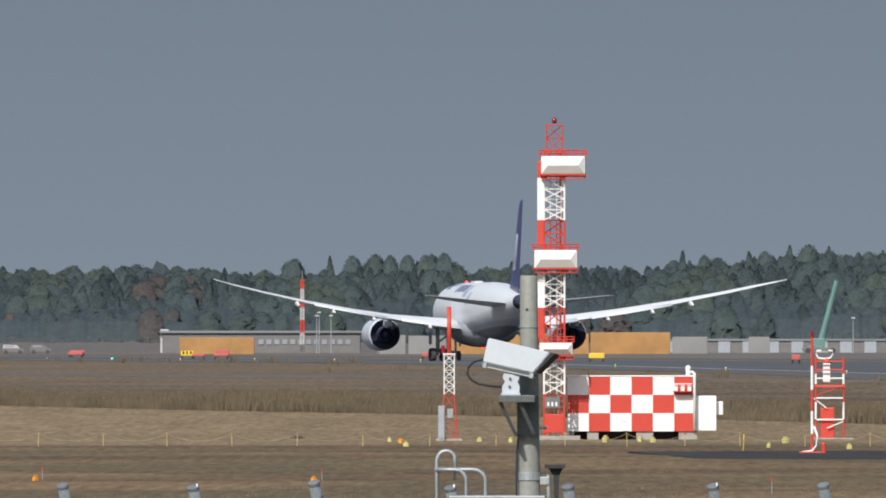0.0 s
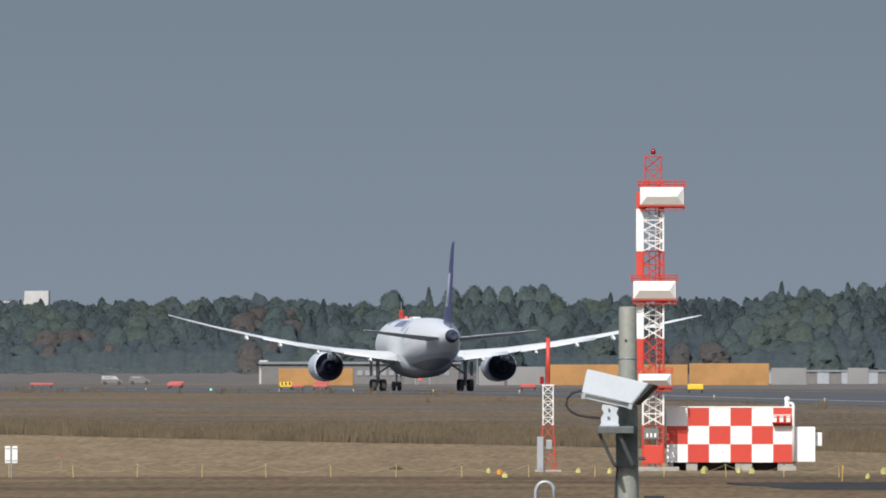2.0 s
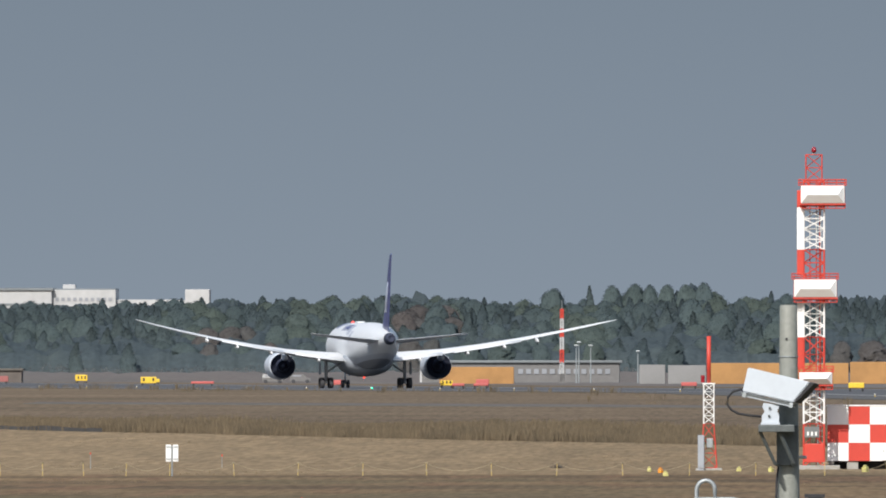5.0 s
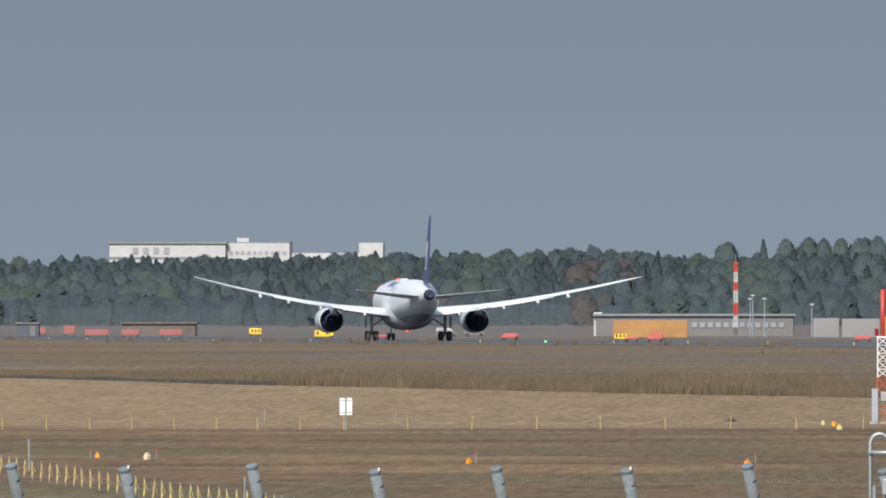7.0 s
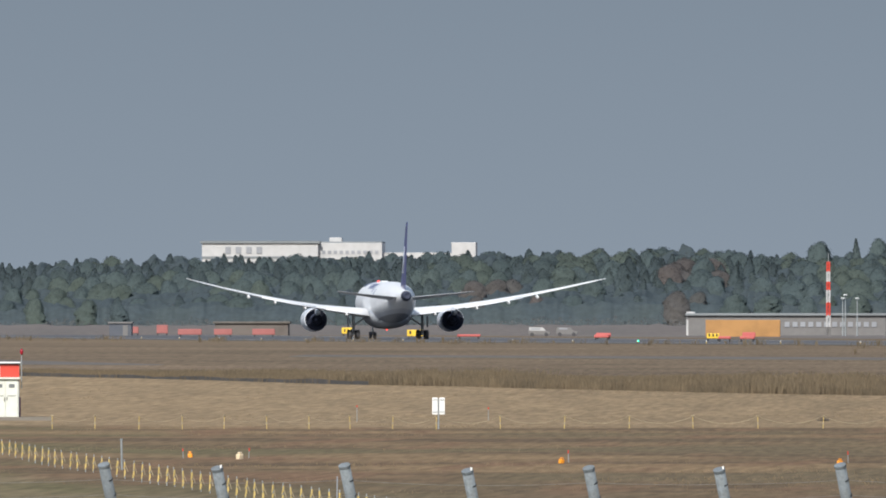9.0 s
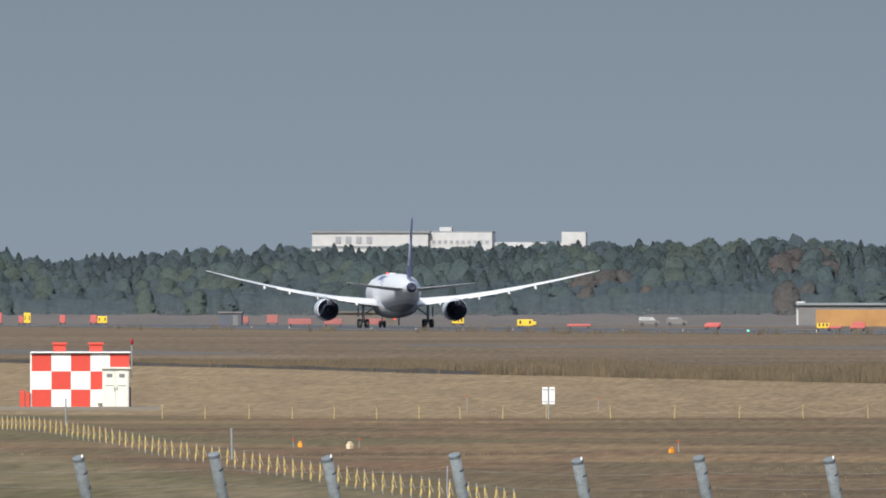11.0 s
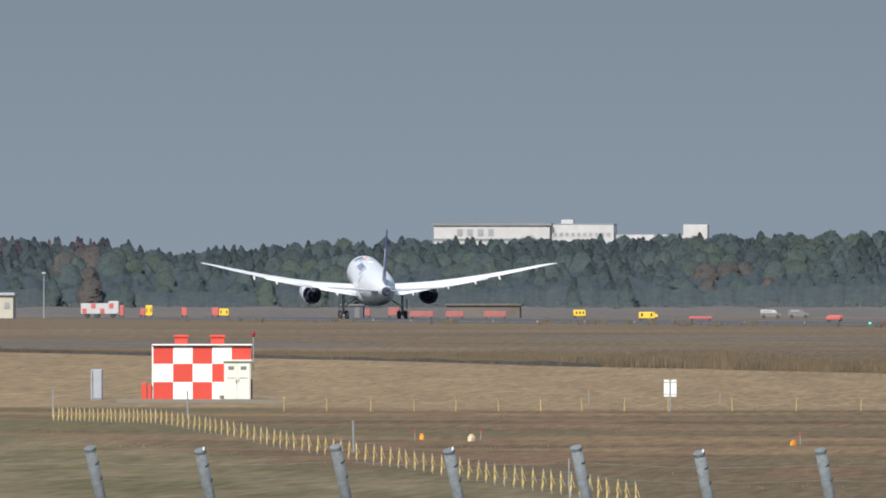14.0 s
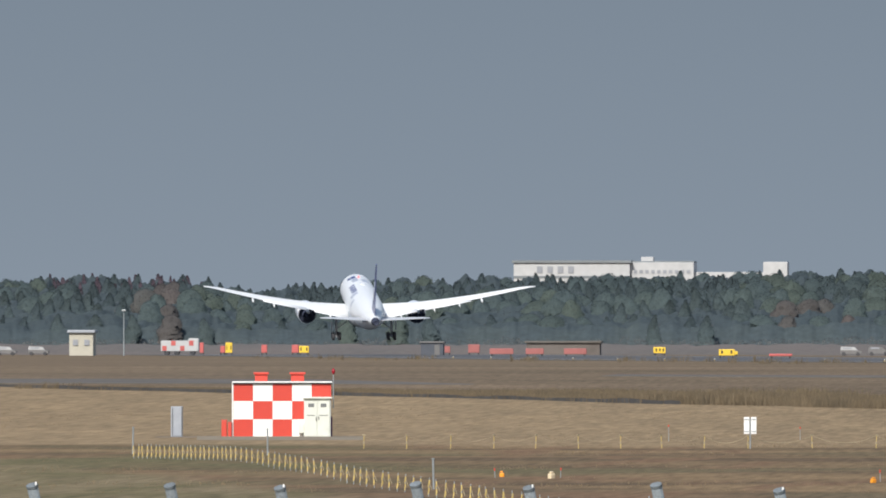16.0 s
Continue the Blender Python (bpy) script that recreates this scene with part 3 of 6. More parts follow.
# distance haze is put into all these colours: greyed and shifted towards blue
LEAF = hazed_foliage("evergreen_foliage", (0.056, 0.075, 0.078), (0.060, 0.079, 0.076))
PINE = hazed_foliage("conifer_foliage", (0.053, 0.071, 0.077), (0.058, 0.076, 0.077))
SHADY = hazed_foliage("canopy_foliage", (0.055, 0.071, 0.078), (0.055, 0.071, 0.078))
OLIVE = hazed_foliage("pale_green_foliage", (0.064, 0.081, 0.070), (0.061, 0.079, 0.073))
RUSSET = hazed_foliage("russet_foliage", (0.080, 0.071, 0.068), (0.067, 0.071, 0.069))
ROSY = hazed_foliage("rosy_foliage", (0.094, 0.071, 0.086), (0.078, 0.070, 0.084))
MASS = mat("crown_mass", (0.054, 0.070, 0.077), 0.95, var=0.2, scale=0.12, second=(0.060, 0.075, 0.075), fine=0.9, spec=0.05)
BRUSH = hazed_foliage("dry_brush", (0.074, 0.079, 0.079), (0.074, 0.079, 0.079))
BARK = mat("bark", (0.09, 0.075, 0.06), 0.95, var=0.25, scale=1.5)


def spray_lists(clumps, seed, start=0):
    """Small sprays of leaves, each facing outwards from its bough: clumps of place, outward direction and size."""
    rng = random.Random(seed)
    verts, faces, normals = [], [], []
    for c, out, size in clumps:
        out = out.normalized()
        face = (out + Vector((rng.uniform(-0.8, 0.8), rng.uniform(-0.8, 0.8), rng.uniform(-0.8, 0.8)))).normalized()
        side = face.orthogonal().normalized()
        up = face.cross(side)
        k = start + len(verts)
        turn = rng.uniform(0, 6.28)
        for j in range(3):
            a = turn + j * 2.094
            verts.append(c + (side * math.cos(a) + up * math.sin(a)) * size * rng.uniform(0.7, 1.3))
            normals.append(out)
        faces.append((k, k + 1, k + 2))
    return verts, faces, normals


def leaf_mesh(name, verts, faces, normals, materials, solid=0):
    me = bpy.data.meshes.new(name)
    me.from_pydata(verts, [], faces)
    for one in materials:
        me.materials.append(one)
    for i, f in enumerate(me.polygons):
        f.use_smooth = True
        f.material_index = 0 if i < solid else len(materials) - 1
    me.normals_split_custom_set_from_vertices(normals)
    return me


def crown_mesh(seed, shape, material):
    """A crown one metre high and about 0.6 wide: a body of swelling boughs edged with leaf sprays, with an uneven outline."""
    rng = random.Random(seed)
    shift = Vector((seed * 7.3, seed * 3.1, 0))

    def spread(z, a):
        if shape == "cone":
            r = 0.27 * (1 - z) ** 0.85 + 0.012
        elif shape == "pine":
            r = 0.27 * min(1.0, 1.75 * (1 - z)) ** 0.75 * (0.8 + 0.2 * z) + 0.01
        else:
            r = 0.31 * math.sqrt(max(0.0, 1 - (2.0 * z - 1.0) ** 2 * (0.6 if z < 0.5 else 1.0))) + 0.01
        p = Vector((math.cos(a), math.sin(a), z * 3.4))
        return r * (1 + 0.36 * noise.noise(p * 1.3 + shift) + 0.26 * noise.noise(p * 2.8 + shift) + 0.07 * noise.noise(p * 7.0 + shift))

    def at(z, a, k=1.0):
        r = spread(z, a) * k
        return Vector((r * math.cos(a) + 0.05 * math.sin(z * 4 + seed), r * math.sin(a) + 0.05 * math.cos(z * 5 + seed), z))

    outward = lambda p: (Vector((p.x, p.y, 0.2 * (p.z - 0.4))) * 1.25 + Vector((0, 0, 0.6))).normalized()
    rings, seg = 18, 16
    verts, faces, normals, clumps = [], [], [], []
    for i in range(rings + 1):
        for k in range(seg):
            a = 2 * math.pi * (k + 0.5 * (i % 2)) / seg
            p = at(i / rings, a)
            verts.append(p)
            normals.append((outward(p) + Vector((rng.uniform(-1, 1), rng.uniform(-1, 1), rng.uniform(-1, 1))) * 0.1).normalized())
    for i in range(rings):
        for k in range(seg):
            q = (k + 1) % seg
            faces.append((i * seg + k, i * seg + q, (i + 1) * seg + q, (i + 1) * seg + k))
    for i in range(1050):
        p = at(rng.random() ** 0.7, rng.uniform(0, 6.28), rng.uniform(0.97, 1.14) + (0.14 if i % 5 == 0 else 0.0))
        clumps.append((p, outward(p), rng.uniform(0.011, 0.024)))
    solid = len(faces)
    a, b, d = spray_lists(clumps, seed, len(verts))
    verts, faces, normals = verts + a, faces + b, normals + d
    top = max(v.z for v in verts)
    verts = [(v.x, v.y, max(0.0, v.z) / top) for v in verts]
    return leaf_mesh("crown", verts, faces, normals, material, solid), (np.array(verts), faces, np.array(normals), solid, material)


def trunk_mesh():
    bm = tube((0, 0, 0), (0.01, 0, 0.75), 0.022, 7, 0.007)
    for k in range(5):
        a = k * 2.4
        tube((0, 0, 0.28 + k * 0.08), (0.16 * math.cos(a), 0.16 * math.sin(a), 0.45 + k * 0.08), 0.009, 5, 0.003, bm)
    me = bpy.data.meshes.new("trunk")
    bm.to_mesh(me)
    bm.free()
    me.materials.append(BARK)
    return me


TREE_TOP = [(-2900, 112), (-2420, 116), (-2380, 123), (-2120, 123), (-2070, 104), (-2017, 99), (-1950, 104), (-1850, 111), (-1760, 115), (-1686, 119),
            (-1500, 122), (-1240, 125), (-1026, 128), (-900, 131), (-817, 134), (-700, 133), (-580, 129), (-500, 126), (-422, 121), (-380, 128),
            (-300, 143), (-195, 142), (-165, 130), (-150, 128), (-76, 137), (0, 132), (118, 131), (175, 129), (230, 142), (320, 146), (450, 158), (550, 152), (800, 156)]


def tree_top(b):
    for (b0, e0), (b1, e1) in zip(TREE_TOP, TREE_TOP[1:]):
        if b <= b1:
            return e0 + (e1 - e0) * (b - b0) / (b1 - b0)
    return TREE_TOP[-1][1]


def build_wood():
    rng = random.Random(21)
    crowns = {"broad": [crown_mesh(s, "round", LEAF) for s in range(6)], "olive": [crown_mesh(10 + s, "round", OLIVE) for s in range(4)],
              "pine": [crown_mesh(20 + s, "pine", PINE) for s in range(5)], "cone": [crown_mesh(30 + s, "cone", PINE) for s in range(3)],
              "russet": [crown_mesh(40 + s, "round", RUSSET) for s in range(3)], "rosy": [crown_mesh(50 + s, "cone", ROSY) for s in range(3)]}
    trunk = trunk_mesh()
    labels = {"broad": ("tree", "dark green evergreen tree in the wood"), "olive": ("tree", "pale olive-green tree at the wood's edge"),
              "pine": ("pine", "tall pine in the wood, blued by haze put into its colour"), "cone": ("conifer", "pointed dark green conifer in the wood"),
              "russet": ("tree", "russet autumn tree at the wood's edge"), "rosy": ("conifer", "bare rosy-brown conifer in the wood")}

    def tree(sort, x, y, h, w):
        name, label = labels[sort]
        t = thing(name, label, "tree", pose(x, y, ground_z(y) - 0.1, 0, 0, rng.uniform(0, 360)), "trees of the wood")
        c = new("crown", rng.choice(crowns[sort])[0])
        c.parent = t
        c.scale = (w, w, h * 0.94)
        c.location = (0, 0, h * 0.06)
        k = new("trunk", trunk)
        k.parent = t
        k.scale = (h, h, h)

    # stands of autumn colour: bearings and the share of the wood's height below which they stand
    autumn = ((-1100, -925, 0.75), (-735, -640, 0.92), (20, 110, 0.6), (-620, -560, 0.6), (-2230, -2150, 0.95))
    far_v, far_f, far_n, far_m, slots = [], [], [], [], []
    count = 0
    for d, low, gap, slim in ((3060, 0.5, 52, 0.95), (3130, 0.68, 40, 0.8), (3200, 0.80, 27, 0.72), (3260, 0.89, 22, 0.66), (3330, 0.95, 18, 0.6), (3410, 0.99, 16, 0.55)):
        b = -2850.0
        while b < 820:
            dd = d + rng.uniform(-30, 30)
            x = b * dd / SURVEY
            full = EYE + tree_top(b) * dd / SURVEY - ground_z(dd)
            h = full * low * rng.uniform(0.92, 1.03)
            roll = rng.random()
            stand = noise.noise((b * 0.006, d * 0.004, 2))
            sort = "pine" if roll < 0.55 else "broad"
            if stand > 0.15 and roll < 0.6:
                sort = "olive"
            elif stand < -0.15:
                sort = "cone" if roll < 0.08 else "pine"
            if any(b0 < b < b1 and low < share for b0, b1, share in autumn) and roll < 0.6:
                sort = "russet"
            if low > 0.9 and -2400 < b < -2100:
                sort = "rosy" if roll < 0.75 else "pine"
            w = h * rng.uniform(0.8, 1.2) * slim
            if low < 0.85:
                tree(sort, x, dd, h, w)
            else:
                v, f, n, solid, pair = rng.choice(crowns[sort])[1]
                a = rng.uniform(0, 6.28)
                turn = np.array(((math.cos(a), -math.sin(a), 0), (math.sin(a), math.cos(a), 0), (0, 0, 1)))
                far_v.append((v @ turn.T) * (w, w, h) + (x, dd, ground_z(dd) - 0.1))
                far_n.append(n @ turn.T)
                far_f += [tuple(count + k for k in one) for one in f]
                if pair[0] not in slots:
                    slots += pair
                k = slots.index(pair[0])
                far_m += [k] * solid + [k + 1] * (len(f) - solid)
                count += len(v)
            b += gap * rng.uniform(0.6, 1.35)
    me = bpy.data.meshes.new("wood")
    me.from_pydata(np.concatenate(far_v).tolist(), [], far_f)
    for one in slots:
        me.materials.append(one)
    me.polygons.foreach_set("material_index", far_m)
    me.polygons.foreach_set("use_smooth", [True] * len(far_f))
    me.normals_split_custom_set_from_vertices(np.concatenate(far_n).tolist())
    tagged(new("wood", me), "dense wood of pines and evergreens behind the front trees", "wood", kind="stuff")
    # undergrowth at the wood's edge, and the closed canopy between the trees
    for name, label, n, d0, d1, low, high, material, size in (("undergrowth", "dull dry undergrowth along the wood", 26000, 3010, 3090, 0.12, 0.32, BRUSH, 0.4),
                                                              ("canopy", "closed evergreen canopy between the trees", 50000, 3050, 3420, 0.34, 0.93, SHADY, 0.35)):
        clumps = []
        for i in range(n):
            b = rng.uniform(-2950, 900)
            f = rng.random()
            d = d0 + (d1 - d0) * f
            hump = 0.88 + 0.22 * noise.noise((b * 0.012, d * 0.01, 5)) + 0.12 * noise.noise((b * 0.06, d * 0.03, 9))
            deep = rng.random() ** (0.35 if name == "canopy" else 0.6)
            z = ground_z(d) + (EYE + tree_top(b) * d / SURVEY - ground_z(d)) * (low + (high - low) * f ** 0.8) * hump * deep
            out = Vector((0.5 * noise.noise((b * 0.05, d * 0.05, z * 0.3)), -0.5, 0.7 + 0.3 * noise.noise((b * 0.07, z * 0.4, 3))))
            clumps.append((Vector((b * d / SURVEY, d, z)), out, size * rng.uniform(0.7, 1.2)))
        tagged(new(name, leaf_mesh(name, *spray_lists(clumps, n), material[1:])), label, "wood", kind="stuff")
    # the closed mass of crowns beneath them
    verts, faces = [], []
    nb, nd = 1280, 46
    for j in range(nd):
        f = j / (nd - 1)
        d = 3040 + 390 * f
        for i in range(nb):
            b = -2950 + 3850 * i / (nb - 1)
            hump = 0.88 + 0.14 * noise.noise((b * 0.012, d * 0.01, 5)) + 0.16 * noise.noise((b * 0.035, d * 0.035, 9)) + 0.05 * noise.noise((b * 0.14, d * 0.1, 1))
            top = (EYE + tree_top(b) * d / SURVEY - ground_z(d)) * (0.36 + 0.64 * f ** 0.9) * hump
            verts.append((b * d / SURVEY, d, ground_z(d) + (top if j else -0.2)))
    for j in range(nd - 1):
        for i in range(nb - 1):
            k = j * nb + i
            faces.append((k, k + 1, k + nb + 1, k + nb))
    me = bpy.data.meshes.new("crown_mass")
    me.from_pydata(verts, [], faces)
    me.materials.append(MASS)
    for f in me.polygons:
        f.use_smooth = True
    tagged(new("crown_mass", me), "dense closed mass of evergreen crowns", "wood", kind="stuff")
    # the trees that stand above the rest
    for sort, b, e, w in (("broad", -461, 144, 8.5), ("cone", -396, 150, 8.5), ("broad", -358, 150, 7), ("broad", -318, 153, 8), ("broad", -288, 151, 6.5), ("broad", -258, 151, 7),
                          ("broad", -224, 151, 7.5), ("broad", -192, 155, 6.6), ("pine", -76, 140, 6), ("pine", 229, 159, 5.5), ("broad", 268, 151, 6), ("pine", 345, 159, 7),
                          ("broad", 378, 158, 7), ("pine", 420, 168, 7), ("broad", 450, 171, 8), ("pine", 485, 167, 7), ("broad", 560, 157, 8)):
        d = 3380
        tree(sort, b * d / SURVEY, d, EYE + e * d / SURVEY - ground_z(d) + 0.1, w * 1.2)


build_wood()


def build_bank():
    """A low uneven bank of dry earth and grass along the foot of the wood."""
    bm = bmesh.new()
    rows = []
    for i in range(240):
        b = -2950 + i * 16.2
        row = []
        for d, h in ((2968, -0.3), (2978, 0.7), (2990, 1.5), (3000, 1.9), (3012, 1.8), (3030, -0.3)):
            r = 1.0 + 0.2 * noise.noise((b * 0.011, d * 0.02, 4)) + 0.2 * noise.noise((b * 0.05, d * 0.1, 8))
            row.append(bm.verts.new((b * d / SURVEY, d, ground_z(d) + (h * r if h > 0 else h))))
        rows.append(row)
    for p, q in zip(rows, rows[1:]):
        for k in range(5):
            bm.faces.new((p[k], q[k], q[k + 1], p[k + 1]))
    for f in bm.faces:
        f.smooth = True
    tagged(part("bank", bm, mat("bank_earth", (0.118, 0.100, 0.089), 0.95, var=0.2, scale=0.05, second=(0.095, 0.088, 0.080), fine=0.8)),
           "low bank of dry earth and grass before the wood", "bank", kind="structure")


build_bank()

# ---- far building above the wood ----
# haze is worked into these colours: dulled white, greyed roof, pale windows
FARWHITE = mat("far_white_wall", (0.45, 0.455, 0.455), 0.85, var=0.08, scale=0.08, second=(0.31, 0.32, 0.33), fine=0.5)
FARROOF = mat("far_roof", (0.19, 0.21, 0.22), 0.8, var=0.1, scale=0.1)
FARGLASS = mat("far_window", (0.29, 0.305, 0.33), 0.3, var=0.1, scale=0.2)


def build_hotel():
    d = 4600.0
    k = d / SURVEY
    base = ground_z(d)
    h = thing("large_building", "long white flat-roofed building rising behind the wood", "building", pose(-1300 * k, d, base))

    def block(b0, b1, top, depth, name="wall", y=0.0, bottom=0.0):
        x0, x1 = (b0 + 1300) * k, (b1 + 1300) * k
        z1 = EYE + top * k - base
        return part(name, box((x0 + x1) / 2, y + depth / 2, bottom, x1 - x0, depth, z1 - bottom, 0.15), FARWHITE, h), x0, x1, z1

    wall, x0, x1, z1 = block(-1555, -1349, 139, 20)
    part("roof", box((x0 + x1) / 2, 10, z1 + 0.01, x1 - x0 + 1, 21, 0.7), FARROOF, h, "dark roof edge")
    part("floor_band", box((x0 + x1) / 2, -0.06, z1 - 4.4, x1 - x0, 0.2, 0.7, 0.02), FARROOF, wall, "grey band between the storeys")
    for i in range(4):
        part("window", box(x0 + 7.5 + i * 3.0, -0.05, z1 - 2.9, 1.6, 0.3, 1.9), FARGLASS, wall, "tall dim window")
    for i in range(22):
        part("window", box(x0 + 2 + i * 1.45, -0.03, z1 - 6.2, 0.9, 0.2, 0.7), FARGLASS, wall)
    wall, x0, x1, z1 = block(-1349, -1236, 140, 22, y=2)
    part("stair_tower", box((-1320 + 1300) * k, 10, z1, 3.6, 6, 1.6, 0.2), FARWHITE, h)
    part("roof", box((x0 + x1) / 2, 13, z1 + 0.01, x1 - x0, 20, 0.4), FARROOF, h, "dark roof edge")
    for i in range(10):
        part("window", box(x0 + 1.5 + i * 1.7, 1.95, z1 - 3.2, 1.0, 0.2, 1.0), FARGLASS, wall)
    wall, x0, x1, z1 = block(-1236, -1128, 123, 18, y=4)
    for i in range(9):
        part("window", box(x0 + 1.5 + i * 1.8, 3.95, z1 - 2.6, 1.1, 0.2, 0.9), FARGLASS, wall)
    wall, x0, x1, z1 = block(-1128, -1080, 122, 14, y=5)
    block(-1113, -1070, 141, 12, "lift_tower", 2.5)


build_hotel()


# ---- glide-path tower ----
PX = 800 / SURVEY


def lattice(parent, x, y, z0, z1, w, material, bays, r=0.045, w1=None, name="lattice_section", label=""):
    """One square section of a lattice mast: four legs and their bracing."""
    w1 = w if w1 is None else w1
    sec = part(name, tube((x, y + w / 2, z0), (x, y + w1 / 2, z0 + 0.02), 0.01, 4), material, parent, label)
    corners = [(-1, -1), (1, -1), (1, 1), (-1, 1)]
    for sx, sy in corners:
        part("leg", tube((x + sx * w / 2, y + sy * w / 2, z0), (x + sx * w1 / 2, y + sy * w1 / 2, z1), r, 8), material, sec)
    bm = bmesh.new()
    for i in range(bays):
        f0, f1 = i / bays, (i + 1) / bays
        za, zb = z0 + (z1 - z0) * f0, z0 + (z1 - z0) * f1
        wa, wb = w + (w1 - w) * f0, w + (w1 - w) * f1
        for k in range(4):
            a, b = corners[k], corners[(k + 1) % 4]
            p = [(x + a[0] * wa / 2, y + a[1] * wa / 2, za), (x + b[0] * wa / 2, y + b[1] * wa / 2, za),
                 (x + a[0] * wb / 2, y + a[1] * wb / 2, zb), (x + b[0] * wb / 2, y + b[1] * wb / 2, zb)]
            tube(p[0], p[3] if (i + k) % 2 else p[1], r * 0.62, 5, bm=bm)
            tube(p[0], p[3], r * 0.62, 5, bm=bm)
            tube(p[1], p[2], r * 0.62, 5, bm=bm) if k % 2 == 0 else None
            tube(p[2], p[3], r * 0.62, 5, bm=bm)
    part("bracing", bm, material, sec)
    return sec


def railing(parent, x0, x1, y0, y1, z, h, material, r=0.025):
    rail = part("railing", tube((x0, y0, z), (x1, y0, z), r, 6), material, parent, "red guard rail")
    for zz in (z + h * 0.5, z + h):
        for p, q in (((x0, y0), (x1, y0)), ((x1, y0), (x1, y1)), ((x1, y1), (x0, y1)), ((x0, y1), (x0, y0))):
            part("rail_bar", tube((*p, zz), (*q, zz), r, 6), material, rail)
    n = 5
    for i in range(n + 1):
        for yy in (y0, y1):
            xx = x0 + (x1 - x0) * i / n
            part("rail_post", tube((xx, yy, z), (xx, yy, z + h), r, 6), material, rail)


def antenna_box(parent, x0, x1, z0, z1, y):
    """A white pan-shaped aerial housing whose sides slope in to a smaller front."""
    r = lambda x0, x1, z0, z1, y: [(x0, y, z0), (x1, y, z0), (x1, y, z1), (x0, y, z1)]
    w, h = x1 - x0, z1 - z0
    bm = loft([r(x0, x1, z0, z1, y + 0.7), r(x0, x1, z0, z1, y + 0.1), r(x0 + 0.02 * w, x1 - 0.02 * w, z0 + 0.03 * h, z1 - 0.03 * h, y + 0.08),
               r(x0 + 0.15 * w, x1 - 0.15 * w, z0 + 0.46 * h, z0 + 0.5 * h, y - 0.2)])
    return part("antenna", bm, WHITE, parent, "white pan-shaped aerial housing")


LOUVRE = mat("louvre_grey", (0.16, 0.17, 0.17), 0.6)


def build_tower():
    o = spot(1, 0, 800)
    t = thing("glide_path_tower", "red and white lattice aerial tower with white aerial boxes", "tower", pose(o.x, o.y, 0))
    Z = lambda y: EYE + (601 - y) * PX
    X = lambda x: (x - 981) * PX
    w = 1.02
    for y1, y0, m, bays in ((775, 698, RED, 2), (698, 637, WHITE, 3), (637, 545, RED, 3), (545, 483, WHITE, 3), (483, 390, RED, 4), (390, 317, WHITE, 4), (317, 268, RED, 2)):
        sec = lattice(t, 0, 0, Z(y1), Z(y0), w, m, bays, 0.05)
        for x in (-0.2, 0.12, 0.34):
            part("cable_run", tube((x, 0.1 - x * 0.4, Z(y1)), (x, 0.1 - x * 0.4, Z(y0)), 0.028, 6), m, sec)
    lattice(t, 0, 0, Z(268), Z(222), 0.8, RED, 2, 0.035, name="top_section")
    part("lamp_pole", tube((0, 0, Z(222)), (0, 0, Z(218)), 0.06, 8), GALV, t)
    part("obstruction_light", loft([[(r * math.cos(2 * math.pi * k / 14), r * math.sin(2 * math.pi * k / 14), z) for k in range(14)]
         for r, z in ((0.11, Z(218)), (0.13, Z(215)), (0.12, Z(211)), (0.05, Z(208)))]), LENS, t, "dark red obstruction light", True)
    for y0, y1, m in ((315, 285, RED), (390, 315, WHITE), (435, 390, RED), (545, 483, WHITE), (600, 545, RED), (637, 600, RED), (698, 637, WHITE)):
        if y1 < 600:
            part("cable_duct", box(X(957), -0.2, Z(y0), 0.34, 0.5, Z(y1) - Z(y0) - 0.004, 0.02), m, t, "flat painted cable duct")
    for x0, x1, top, bot in ((958, 1035, 277, 308), (946, 1021, 443, 474), (955, 1013, 607, 628)):
        antenna_box(t, X(x0), X(x1), Z(bot), Z(top), -1.15)
        deck = part("platform", box((X(x0) + X(x1)) / 2, -0.2, Z(bot + 1) - 0.06, X(x1) - X(x0) + 0.12, 1.7, 0.07), RED, t, "red steel platform")
        railing(deck, X(x0 - 4), X(x1 + 3), -1.05, 0.7, Z(top) + 0.02, 0.28, RED)
        railing(deck, X(x0 + 1), X(x1 + 1), -0.95, 0.7, Z(bot + 9), 0.26, RED)
        for xx in (x0, x1):
            part("bracket", tube((X(xx), -0.6, Z(bot + 9)), (X(xx), -0.6, Z(top - 8)), 0.03, 6), RED, deck)
    part("cabinet", box(0, -0.15, Z(766), 0.95, 0.8, Z(733) - Z(766), 0.03), RED, t, "red equipment cabinet")
    part("foot_plate", box(0, 0, -0.15, 2.6, 1.8, 0.33, 0.04), CONC, t, "concrete footing")
    part("sign_plate", box(-0.1, -0.58, Z(722), 0.75, 0.03, Z(703) - Z(722)), LOUVRE, t, "small grey plate")
    ladder = part("ladder", tube((0.18, -0.5, Z(770)), (0.18, -0.5, Z(440)), 0.02, 6), GALV, t, "steel ladder")
    for x in (-0.3, -0.1, 0.1):
        part("plate_mark", box(x, -0.605, Z(719), 0.09, 0.02, 0.2), WHITE, t, "white bar")
    part("ladder_stile", tube((0.5, -0.5, Z(770)), (0.5, -0.5, Z(440)), 0.02, 6), GALV, ladder)
    for i in range(1, 34):
        z = Z(770) + i * 0.28
        part("rung", tube((0.18, -0.5, z), (0.5, -0.5, z), 0.013, 5), GALV, ladder)
    part("red_pipe", tube((0.3, 0.45, Z(765)), (0.3, 0.45, Z(270)), 0.045, 8), RED, t)


build_tower()


